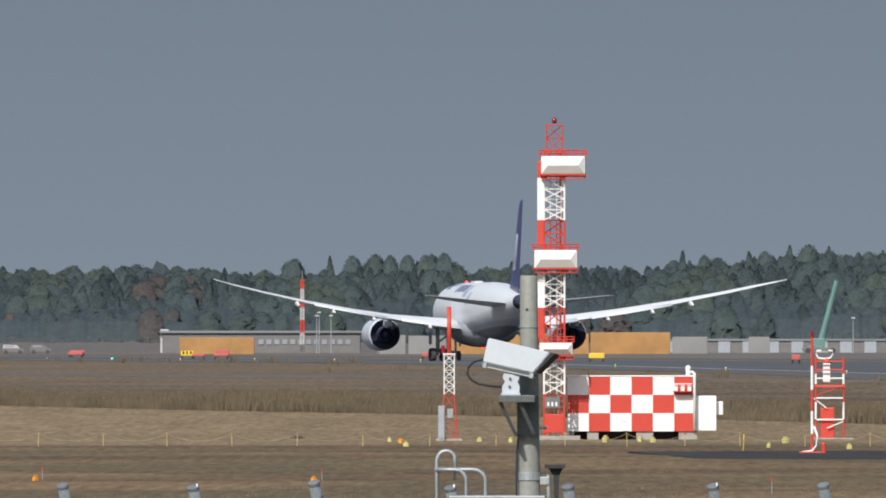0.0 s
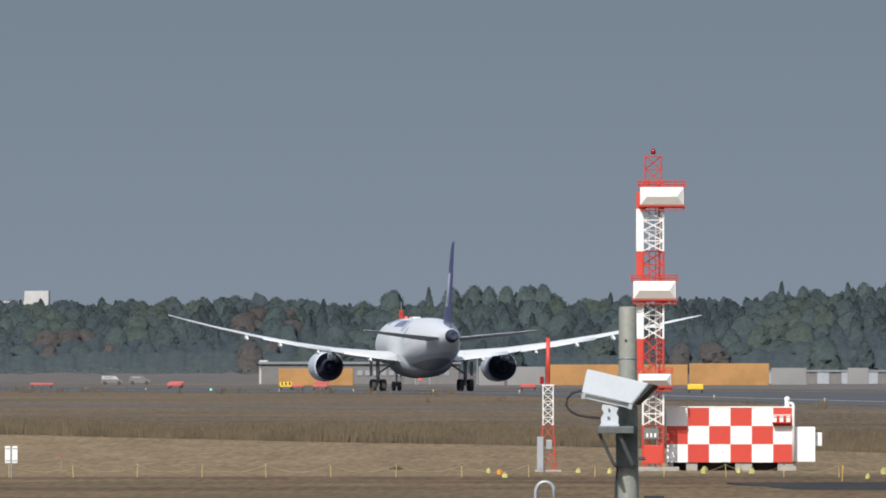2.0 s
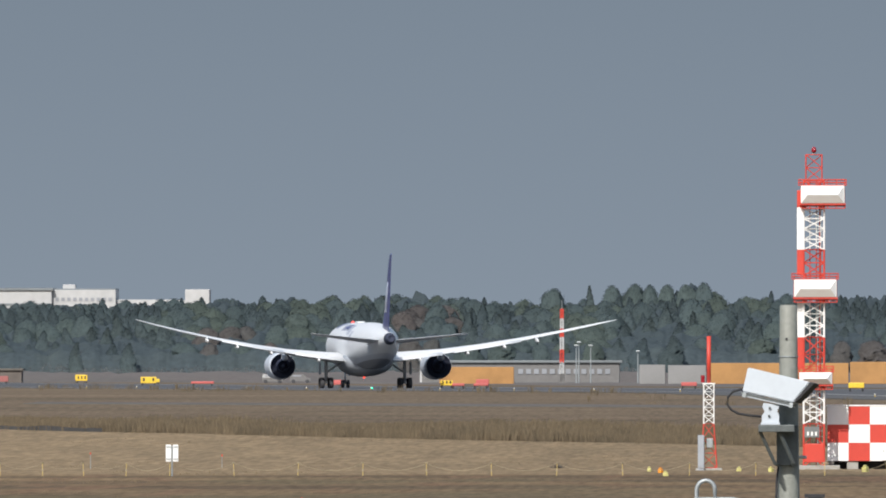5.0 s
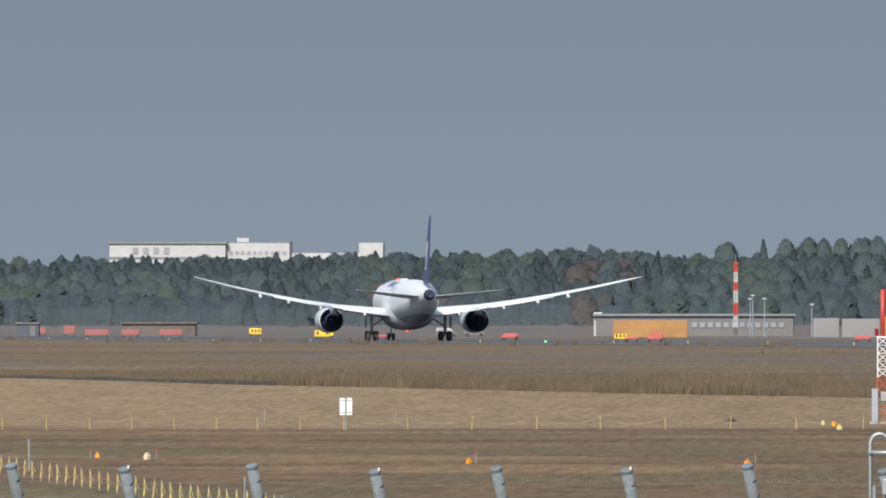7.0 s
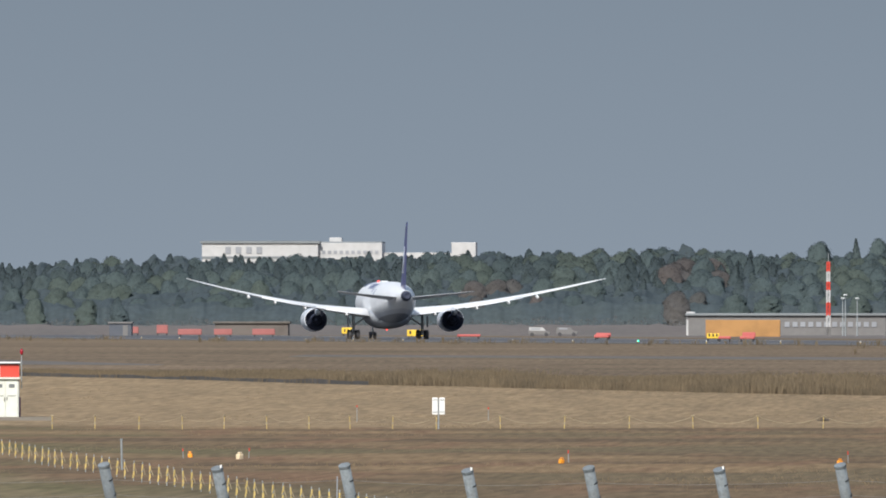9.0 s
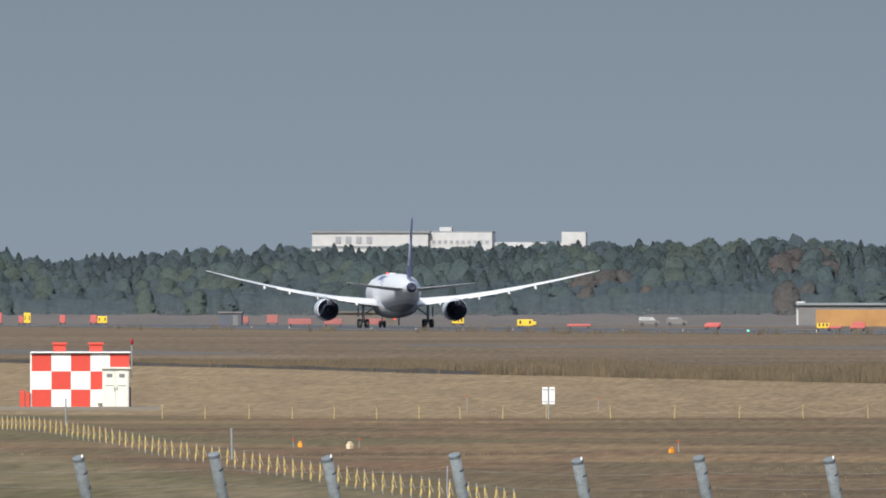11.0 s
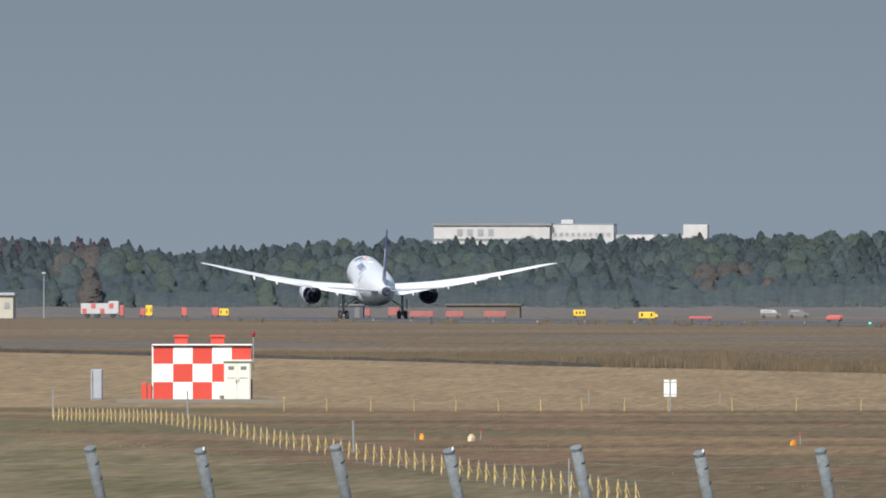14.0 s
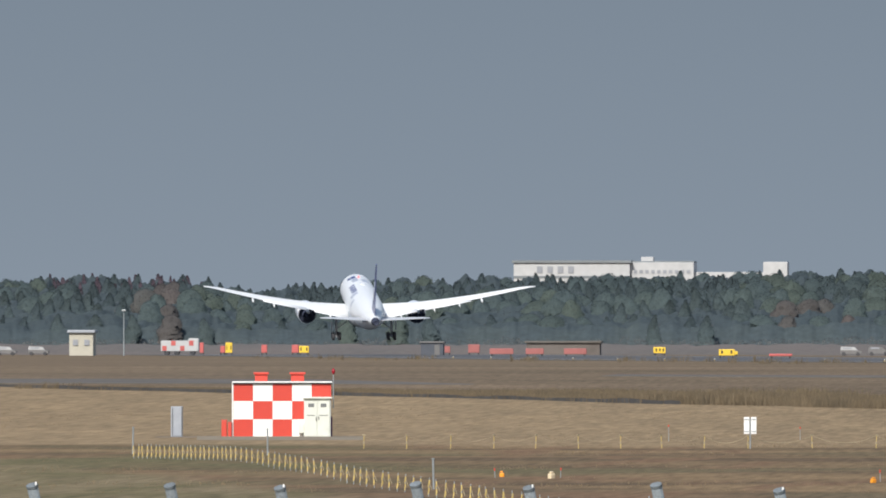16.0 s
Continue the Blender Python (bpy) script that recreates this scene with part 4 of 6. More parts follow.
# ---- chequered equipment huts ----
def check_wall(parent, x0, z0, cols, rows, cw, ch, y, first_red, skip=()):
    """A wall of painted steel squares, red and white in turn."""
    meshes = {}
    for r in range(rows):
        for c in range(cols):
            if (r, c) in skip:
                continue
            red = (r + c) % 2 == (0 if first_red else 1)
            if red not in meshes:
                bm = box(0, 0, 0, cw - 0.006, 0.05, ch - 0.006, 0.004)
                me = bpy.data.meshes.new("panel")
                bm.to_mesh(me)
                bm.free()
                me.materials.append(RED if red else WHITE)
                meshes[red] = me
            ob = new("panel", meshes[red])
            ob.parent = parent
            ob.location = (x0 + (c + 0.5) * cw, y, z0 + (rows - 1 - r) * ch)


def build_long_hut():
    o = spot(0, 0, 801.5)
    X = lambda x: (x - 983.5) * PX
    Z = lambda y: EYE + (601 - y) * PX
    hut = thing("equipment_hut", "long red and white chequered equipment container on concrete blocks", "hut", pose(0, o.y, 0))
    x0, x1, z0, z1 = X(1008), X(1235), Z(764), Z(667)
    body = part("body", box((x0 + x1) / 2, 1.4, z0, x1 - x0, 2.7, z1 - z0, 0.03), WHITE, hut, "white steel container body")
    check_wall(body, x0, z0, 6, 3, (x1 - x0) / 6, (z1 - z0) / 3, 0.03, False)
    part("roof_edge", box((x0 + x1) / 2, 1.4, z1, x1 - x0 + 0.08, 2.85, 0.06, 0.01), WHITE, hut)
    part("annex", box((X(1228) + X(1272)) / 2, 1.3, Z(763), X(1272) - X(1228), 2.0, Z(701) - Z(763), 0.04), WHITE, hut, "white annex box")
    part("duct_box", box((X(1271) + X(1284)) / 2, 1.2, Z(735), X(1284) - X(1271), 0.9, Z(711) - Z(735), 0.04), WHITE, hut, "white ventilation box")
    for xa, xb in ((1043, 1063), (1130, 1160), (1205, 1238), (1010, 1020)):
        part("block", box((X(xa) + X(xb)) / 2, 0.6, -0.12, X(xb) - X(xa), 1.0, z0 + 0.12, 0.02), CONC, hut, "concrete block")
        part("block", box((X(xa) + X(xb)) / 2, 2.2, -0.12, X(xb) - X(xa), 1.0, z0 + 0.12, 0.02), CONC, hut, "concrete block")
    # black box added between the blocks in place of the shade under the floor
    part("underframe", box((x0 + x1) / 2, 1.5, -0.05, x1 - x0 - 0.4, 1.3, z0 + 0.06, 0.02), DARK, hut, "black box added for the shade under the hut")
    part("pipe", bent([(X(1233), -0.12, Z(762)), (X(1233), -0.12, Z(668)), (X(1233), -0.1, Z(662)), (X(1230), 0.1, Z(659)), (X(1225), 0.3, Z(659))], 0.07, 10), WHITE, hut, "white conduit pipe", True)
    vent = part("vent_unit", tube((X(1222), 0.5, z1), (X(1222), 0.5, Z(655)), 0.12, 12), WHITE, hut, "white roof ventilator")
    part("cap", blob((X(1222), 0.5, Z(652)), 0.15, 2, 0.03), WHITE, vent, "", True)
    shelf = part("shelf", box(X(1212), -0.25, Z(694), 0.95, 0.5, 0.05), RED, hut, "small red bracket shelf")
    for xx in (1200, 1212, 1224):
        part("device", box(X(xx), -0.25, Z(693), 0.2, 0.2, 0.32, 0.03), WHITE, shelf, "small white device")
    part("shelf_rail", tube((X(1196), -0.48, Z(680)), (X(1228), -0.48, Z(680)), 0.025, 6), WHITE, shelf)
    part("door", box(X(1111), -0.02, Z(763), 0.34, 0.04, Z(734) - Z(763), 0.01), WHITE, hut, "small white service hatch")
    part("door_lock", box(X(1108), -0.05, Z(748), 0.05, 0.03, 0.09), GALV, hut)


build_long_hut()


def build_square_hut():
    d = 828.0
    k = d / SURVEY
    W = lambda x: (x - 2380.5) * k
    mid = W(414)
    X = lambda x: W(x) - mid
    Z = lambda y: EYE + (581.5 - y) * k
    hut = thing("equipment_hut", "square red and white chequered hut with cream double doors", "hut", pose(mid, d, 0, 0, 0, math.degrees(math.atan2(-mid, d))))
    x0, x1, z0, z1 = X(328), X(501), Z(752), Z(655)
    body = part("body", box((x0 + x1) / 2, 2.0, z0, x1 - x0, 4.0, z1 - z0, 0.02), WHITE, hut, "white steel hut body")
    check_wall(body, x0, z0, 5, 3, (x1 - x0) / 5, (z1 - z0) / 3, -0.02, True)
    part("roof", box((x0 + x1) / 2, 2.0, z1, x1 - x0 + 0.12, 4.2, 0.07, 0.01), WHITE, hut, "flat white roof sheet")
    part("gutter", tube((x0 - 0.05, -0.12, z1 - 0.03), (x1 + 0.05, -0.12, z1 - 0.03), 0.04, 8), DARK, hut, "dark gutter")
    for xa, xb in ((364, 390), (428, 455)):
        c = (X(xa) + X(xb)) / 2
        w = X(xb) - X(xa)
        vent = part("roof_vent", box(c, 1.2, z1 + 0.07, w * 0.86, 0.62, 0.36, 0.02), RED, hut, "red roof ventilator")
        part("vent_cap", box(c, 1.2, z1 + 0.43, w + 0.04, 0.8, 0.12, 0.03), RED, vent)
    part("side_frame", box(x0 - 0.05, -0.02, z0, 0.07, 0.1, z1 - z0 + 0.05, 0.01), WHITE, hut)
    porch = part("door_porch", box((X(453) + X(500)) / 2, -0.45, z0, X(500) - X(453), 0.8, Z(683) - z0, 0.02), CREAM, hut, "cream steel double-door porch")
    part("porch_roof", box((X(453) + X(500)) / 2, -0.5, Z(683), X(500) - X(453) + 0.14, 1.0, 0.09, 0.02), CREAM, porch)
    for xa, xb in ((455, 476), (477, 498)):
        leaf = part("door", box((X(xa) + X(xb)) / 2, -0.87, z0 + 0.06, X(xb) - X(xa), 0.05, Z(687) - z0 - 0.06, 0.012), CREAM, porch, "cream door leaf")
        c = (X(xa) + X(xb)) / 2
        part("louvre", box(c, -0.9, Z(698), 0.3, 0.03, 0.19, 0.01), LOUVRE, leaf, "grey ventilation louvre")
        part("hinge_bar", box(c, -0.9, Z(713), 0.42, 0.02, 0.025), DARK, leaf)
    part("handle", box(X(474.5), -0.92, Z(722), 0.03, 0.05, 0.2), DARK, porch, "dark door handle")
    part("handle", box(X(479), -0.92, Z(720), 0.03, 0.05, 0.16), DARK, porch, "dark door handle")
    part("junction_box", box(X(448), -0.2, Z(744), 0.28, 0.25, 0.5, 0.02), CREAM, hut, "cream junction box")
    # shade at the right of the front, made as a plum-coloured panel
    part("side_panel", box(x1 - 0.02, -0.08, z0, 0.18, 0.08, Z(715) - z0), mat("plum_shade", (0.10, 0.03, 0.09), 0.5), hut, "dark plum panel for the shade at the hut's right edge")
    part("plinth", box((X(320) + X(508)) / 2, 2.0, -0.2, X(508) - X(320), 4.3, z0 + 0.19, 0.04), CONC, hut, "concrete plinth")
    part("step", box((X(445) + X(510)) / 2, -1.8, -0.2, X(510) - X(445), 1.2, 0.26, 0.03), CONC, hut, "concrete step")
    lamp = part("lamp_post", tube((X(505), -0.1, Z(700)), (X(505), -0.1, Z(640)), 0.025, 8), GALV, hut)
    part("warning_light", loft([[(X(505) + r * math.cos(2 * math.pi * q / 12), -0.1 + r * math.sin(2 * math.pi * q / 12), z) for q in range(12)] for r, z in
                                ((0.05, Z(640)), (0.09, Z(637)), (0.09, Z(632)), (0.03, Z(629)))]), LENS, lamp, "dark red warning light", True)
    # things beside it
    cab = thing("grey_cabinet", "tall light grey steel cabinet beside the hut", "cabinet", pose(W(226), d, 0))
    part("body", box(0, 0.3, -0.05, 0.58, 0.6, Z(697) + 0.05, 0.02), GREYBOX, cab)
    part("door", box(0.05, -0.02, 0.1, 0.44, 0.04, Z(697) - 0.16, 0.01), GREYBOX, cab, "light grey cabinet door")
    part("side_seam", box(-0.2, -0.02, 0.05, 0.02, 0.05, Z(697) - 0.1), DARK, cab)
    for x, w, top in ((312, 0.28, 722), (322, 0.2, 726)):
        b = thing("red_post", "short red painted post beside the hut", "post", pose(W(x), d - 0.3, 0))
        part("shaft", box(0, 0, -0.05, w, 0.25, Z(top) + 0.05, 0.04), RED, b)
        part("cap", box(0, 0, Z(top), w + 0.03, 0.28, 0.05, 0.02), RED, b)
    sl = thing("concrete_slab", "low pale concrete slab under the cabinets", "slab", pose((W(190) + W(300)) / 2, d + 0.5, 0))
    part("slab_top", box(0, 0, -0.2, X(300) - X(190), 2.4, 0.25, 0.03), APRON, sl)


build_square_hut()


def build_thin_mast():
    k = 790 / SURVEY
    Z = lambda y: EYE + (601 - y) * k
    t = thing("monitor_mast", "slim red and white lattice mast with a red tube top", "mast", pose(-185 * k, 790, 0))
    lattice(t, 0, 0, Z(776), Z(698), 0.8, RED, 3, 0.03, 0.5)
    lattice(t, 0, 0, Z(698), Z(627), 0.5, WHITE, 5, 0.03)
    part("tube_top", tube((0, 0, Z(627)), (0, 0, Z(543)), 0.105, 14), RED, t, "red glass-fibre aerial tube", True)
    part("collar", box(0, 0, Z(628), 0.62, 0.62, 0.06), WHITE, t)
    part("warning_light", tube((-0.3, 0, Z(625)), (-0.3, 0, Z(612)), 0.1, 12), LENS, t, "dark red warning light")
    part("box_unit", box(0.05, -0.42, Z(740), 0.3, 0.2, 0.45, 0.02), GALV, t, "small grey box")
    part("foot", box(0, 0, -0.15, 1.3, 1.3, 0.25, 0.03), CONC, t, "concrete footing")
    c = thing("grey_cabinet", "narrow light grey cabinet beside the lattice mast", "cabinet", pose((781.5 - 980) * k, 789.3, 0))
    part("body", box(0, 0, -0.05, 0.32, 0.4, Z(718) + 0.05, 0.02), GREYBOX, c)
    part("door", box(0.02, -0.22, 0.1, 0.24, 0.03, Z(718) - 0.2, 0.01), GREYBOX, c)


build_thin_mast()


def build_weather_stand():
    k = 800 / SURVEY
    X = lambda x: (x - 1468) * k
    Z = lambda y: EYE + (601 - y) * k
    t = thing("equipment_stand", "red and white steel equipment stand with white aerial", "stand", pose((1468 - 980) * k, 800, 0))
    for sx in (1444, 1493):
        for yy in (0.0, 1.2):
            for y0, y1, m in ((778, 742, RED), (742, 712, WHITE), (712, 680, RED), (680, 662, WHITE), (662, 632, RED)):
                part("leg", tube((X(sx), yy, max(-0.1, Z(y0))), (X(sx), yy, Z(y1)), 0.045, 8), m, t)
    for y, m in ((743, WHITE), (705, WHITE), (683, RED), (670, WHITE), (655, RED), (640, RED)):
        bar = part("cross_bar", tube((X(1444), 0, Z(y)), (X(1493), 0, Z(y)), 0.04, 7), m, t)
        part("cross_bar", tube((X(1444), 1.2, Z(y)), (X(1493), 1.2, Z(y)), 0.04, 7), m, t)
        for sx in (1444, 1493):
            part("cross_bar", tube((X(sx), 0, Z(y)), (X(sx), 1.2, Z(y)), 0.035, 6), m, t)
    part("brace", tube((X(1444), 0, Z(700)), (X(1490), 0, Z(685)), 0.03, 6), RED, t)
    part("brace", tube((X(1440), 0, Z(705)), (X(1462), 0, Z(722)), 0.03, 6), WHITE, t)
    part("brace", tube((X(1464), 0, Z(758)), (X(1493), 0, Z(746)), 0.03, 6), WHITE, t)
    part("platform", box(0, 0.6, Z(686), 1.6, 1.4, 0.08, 0.01), RED, t, "red steel platform")
    part("instrument", box(X(1463), 0.4, Z(677), 0.36, 0.3, Z(643) - Z(677), 0.04), WHITE, t, "white instrument column")
    part("red_cap", blob((X(1463), 0.4, Z(640)), 0.17, 2, 0.02), RED, t, "", True)
    part("horn_aerial", bent([(X(1447), 0.4, Z(620)), (X(1444), 0.4, Z(627)), (X(1448), 0.4, Z(634)), (X(1460), 0.4, Z(635.5)), (X(1470), 0.4, Z(634)), (X(1475), 0.4, Z(627)), (X(1472), 0.4, Z(620))], 0.05, 8), WHITE, t, "white U-shaped aerial", True)
    for xx in (1450, 1470):
        part("aerial_plate", box(X(xx), 0.4, Z(622), 0.22, 0.05, 0.07, 0.01), WHITE, t)
    part("equipment_box", box(X(1464.5), 0.5, 0.02, X(1477) - X(1452), 0.7, Z(722), 0.06), RED, t, "tall red equipment box")
    part("base_plate", box(X(1475), 0.6, -0.15, 2.0, 1.9, 0.22, 0.03), CONC, t, "concrete base")
    k = 700 / SURVEY
    m = thing("red_mast", "slender red and white pole with bent cable at its foot", "mast", pose((1437 - 980) * k, 700, 0))
    for y0, y1, c in ((806, 768, RED), (768, 728, WHITE), (728, 690, RED), (690, 648, WHITE), (648, 597, RED)):
        part("pole_section", tube((0, 0, max(-0.1, EYE + (601 - y0) * k)), (0, 0, EYE + (601 - y1) * k), 0.06, 10), c, m)
    part("pole_light", tube((0, 0, EYE + 4 * k), (0, 0, EYE + 14 * k), 0.07, 10), LENS, m, "dark red light on the pole")
    part("side_arm", tube((-0.2, 0, EYE - 12 * k), (0.4, 0, EYE - 12 * k), 0.02, 6), GALV, m)
    part("cable", bent([(0.08, -0.08, 1.2), (0.22, -0.08, 0.8), (0.2, -0.1, 0.35), (0, -0.12, 0.12), (-0.45, -0.12, 0.06)], 0.05, 8), WHITE, m, "bent white cable", True)
    part("foot", box(0, 0, -0.1, 1.1, 0.7, 0.2, 0.04), RED, m, "red foot plate")
    p = thing("red_post", "short red marker post on the grass", "post", pose((1457 - 980) * k, 699, 0))
    part("shaft", tube((0, 0, -0.05), (0, 0, 0.42), 0.1, 10), RED, p)
    part("cap", blob((0, 0, 0.42), 0.1, 2, 0.0), RED, p, "", True)


build_weather_stand()

# ---- roped stakes, sign and markers on the grass ----
ROPE = mat("pale_rope", (0.36, 0.30, 0.19), 0.8, var=0.15, scale=5)
RAG = mat("yellow_rag", (0.56, 0.42, 0.15), 0.8, var=0.2, scale=6)
WHITEF = mat("marker_cream", (0.75, 0.62, 0.42), 0.6, var=0.1, scale=6)
LIME = mat("marker_lime", (0.52, 0.48, 0.17), 0.6, var=0.1, scale=6)
MORANGE = mat("marker_orange", (0.80, 0.30, 0.02), 0.6, var=0.1, scale=6)


def build_stakes():
    d = 746.0
    k = d / SURVEY
    bs = [-2345 + x for x in (524, 600, 678, 755, 829, 905, 980, 1053, 1128)] + [-1747.5 + x for x in (608, 722, 835, 950, 1063, 1178, 1293, 1410, 1528)] + [-102, 20, 130, 232, 330, 445, 560, 675]
    first = None
    for b in bs:
        x = b * k
        if first is None:
            s = thing("rope_stake", "yellow stake carrying a slack rope", "stake", pose(x, d, 0), "stakes along the mown strip")
            part("shaft", tube((0, 0, -0.1), (0, 0, 0.6), 0.018, 8), RAG, s)
            part("ring_mark", tube((0, 0, 0.22), (0, 0, 0.32), 0.04, 8), ROPE, s, "pale band")
            part("eyelet", box(0, 0, 0.6, 0.16, 0.05, 0.05, 0.01), ROPE, s)
            first = s
        else:
            copy_thing(first, pose(x, d, 0, random.uniform(-3, 3), random.uniform(-3, 3), random.uniform(0, 90)))
    for a, b in zip(bs, bs[1:]):
        xa, xb = a * k, b * k
        r = thing("rope", "slack pale rope between yellow stakes", "rope", pose(xa, d, 0), "ropes along the mown strip")
        n = 10
        sag = 0.34 if b > -1200 else 0.26
        pts = [((xb - xa) * i / n, 0, 0.6 - sag * 4 * (i / n) * (1 - i / n) + random.uniform(-0.01, 0.01)) for i in range(n + 1)]
        part("strand", bent(pts, 0.009 if b > -1150 else 0.005, 5), ROPE, r)


def build_flag_fence():
    line = [(-2230, -208), (-2049, -212), (-1932, -232), (-1816, -257), (-1721, -273), (-1588, -296), (-1446, -321), (-1295, -342), (-1180, -362)]
    gaps = (7.8, 9.5, 11.5, 13.5, 14.5, 15.5, 16, 17)
    proto = []
    rng = random.Random(8)
    for v in range(3):
        s = thing("flag_stake", "thin grey stake tied with two yellow rags", "stake", None, "stakes of the rag fence")
        part("rod", tube((0, 0, -0.1), (rng.uniform(-0.02, 0.02), 0, 0.62), 0.016, 6), GALV, s)
        for z in (0.2, 0.44):
            bm = bmesh.new()
            w = rng.uniform(0.014, 0.024)
            lean = rng.uniform(-0.03, 0.03)
            loft([[(-0.018, -0.018, z + 0.1), (0.018, -0.018, z + 0.1), (0.018, 0.018, z + 0.1), (-0.018, 0.018, z + 0.1)],
                  [(-w, -w, z), (w, -w, z), (w, w, z), (-w, w, z)],
                  [(lean - w * 0.7, -w, z - 0.13), (lean + w * 0.8, -w, z - 0.1), (lean + w * 0.8, w, z - 0.1), (lean - w * 0.7, w, z - 0.13)]], bm=bm)
            part("rag", bm, RAG, s, "yellow rag")
        part("tail", tube((0.03, 0, 0.42), (0.1, -0.02, 0.22), 0.012, 5), ROPE, s, "loose pale string")
        proto.append(s)
    used = [False] * 3
    i = 0
    for (b0, e0), (b1, e1), g in zip(line, line[1:], gaps):
        n = max(1, round((b1 - b0) / g))
        for j in range(n):
            f = j / n
            p = grounded(b0 + (b1 - b0) * f, e0 + (e1 - e0) * f)
            v = i % 3
            m = pose(p.x, p.y, p.z, rng.uniform(-4, 4), rng.uniform(-4, 4), rng.uniform(-40, 40))
            if used[v]:
                copy_thing(proto[v], m)
            else:
                proto[v].matrix_basis = m
                used[v] = True
            i += 1
    for b, e, h in ((-2232, -200, 1.15), (-1992, -203, 1.15), (-1697, -262, 1.0)):
        p = grounded(b, e)
        q = thing("steel_stake", "tall grey steel stake by the rag fence", "stake", pose(p.x, p.y, p.z, 0, random.uniform(-2, 2), 0))
        part("rod", tube((0, 0, -0.1), (0, 0, h), 0.035, 8), GALV, q)
        part("cap", tube((0, 0, h), (0, 0, h + 0.05), 0.05, 8), GALV, q)


def build_sign():
    d = 745.0
    k = d / SURVEY
    s = thing("marker_board", "small white double-panel board on a grey post", "sign", pose(-1135.5 * k, d, 0))
    z0, z1 = EYE - 164 * k, EYE - 134 * k
    post = part("post", tube((0, 0.06, -0.1), (0, 0.06, z1 - 0.05), 0.035, 8), GALV, s, "grey steel post")
    for x in (-0.165, 0.165):
        p = part("panel", box(x, 0, z0, 0.25, 0.03, z1 - z0, 0.01), WHITE, s, "white panel")
        for z in (z0 + 0.1, z1 - 0.13):
            part("clamp", box(x, -0.03, z, 0.2, 0.03, 0.045), GALV, p)
    for b, e, h in ((-1280, -178, 0.75), (-1047, -176, 0.6)):
        p = grounded(b, e)
        r = thing("thin_rod", "thin grey rod with a red tip in the grass", "rod", pose(p.x, p.y, p.z))
        part("rod", tube((0, 0, -0.1), (0, 0, h), 0.018, 6), GALV, r)
        part("tip", tube((0, 0, h), (0, 0, h + 0.1), 0.035, 6), RED, r, "red tip")


def build_markers():
    for b, e, m, r, name in ((-1575.5, -241, MORANGE, 0.12, "orange"), (-1488, -243, WHITEF, 0.13, "cream"), (-918, -250, MORANGE, 0.10, "orange"), (-425, -252, MORANGE, 0.10, "orange"),
                             (-290, -182, LIME, 0.13, "lime"), (-270, -184, MORANGE, 0.13, "orange"), (-261, -191, LIME, 0.14, "lime"), (-132, -182, LIME, 0.13, "lime"),
                             (-75, -183, LIME, 0.14, "lime"), (92, -183, LIME, 0.18, "lime"), (153, -182, LIME, 0.15, "lime"), (175, -183, LIME, 0.14, "lime"),
                             (380, -192, LIME, 0.13, "lime"), (411, -184, LIME, 0.17, "lime"), (523, -194, LIME, 0.13, "lime")):
        p = grounded(b, e)
        t = thing("marker_block", name + " plastic marker lying on the dry grass", "marker", pose(p.x, p.y, p.z, random.uniform(-10, 10), random.uniform(-14, 14), random.uniform(0, 90)))
        part("body", box(0, 0, -0.03, r * 1.8, r * 1.4, r * 1.7, r * 0.3), m, t)
        part("knob", box(0, 0, r * 1.62, r, r * 0.8, r * 0.35, r * 0.1), m, t)
    for b, e, h in ((-905, -248, 0.42), (-1472, -242, 0.38), (-1588, -242, 0.36), (-410, -250, 0.42), (386, -272, 0.5), (335, -197, 0.75)):
        p = grounded(b, e)
        t = thing("marker_rod", "short rod with a red top in the grass", "rod", pose(p.x, p.y, p.z, random.uniform(-4, 4), random.uniform(-4, 4), 0))
        part("rod", tube((0, 0, -0.1), (0, 0, h * 0.72), 0.015, 6), GALV if b != 335 else YELLOW, t)
        part("top", tube((0, 0, h * 0.72), (0, 0, h), 0.024, 6), RED if b != 335 else YELLOW, t)
    p = grounded(-453, -176)
    t = thing("cut_branch", "dark heap of cut twigs on the grass", "branch", pose(p.x, p.y, p.z))
    bm = bmesh.new()
    for i in range(26):
        a = random.uniform(-0.7, 0.7)
        x = random.uniform(-0.3, 0.3)
        tube((x, random.uniform(-0.2, 0.2), 0), (x + 0.4 * math.sin(a), 0, random.uniform(0.08, 0.28)), 0.02, 4, 0.006, bm=bm)
    part("twigs", bm, BARK, t)
    part("leaf_litter", blob((0, 0, 0.03), 0.24, 2, 0.35, squash=0.5), BARK, t)


build_stakes()
build_flag_fence()
build_sign()
build_markers()

# ---- boundary fence ----
FENCE_D = 190.0
FENCE = [(-2640, -259.5), (-2411, -257.5), (-2166, -257.5), (-1970, -261.5), (-1729, -255), (-1528, -261.5), (-1302, -256), (-1084, -265.5), (-869, -260.5), (-638, -263.5),
         (-424, -255.5), (-183, -264.5), (25, -262.5), (282, -261.5), (477, -259.5), (690, -258.5), (900, -260.5)]
WIRE = mat("barbed_wire", (0.21, 0.20, 0.18), 0.6, 0.2, var=0.2, scale=10)


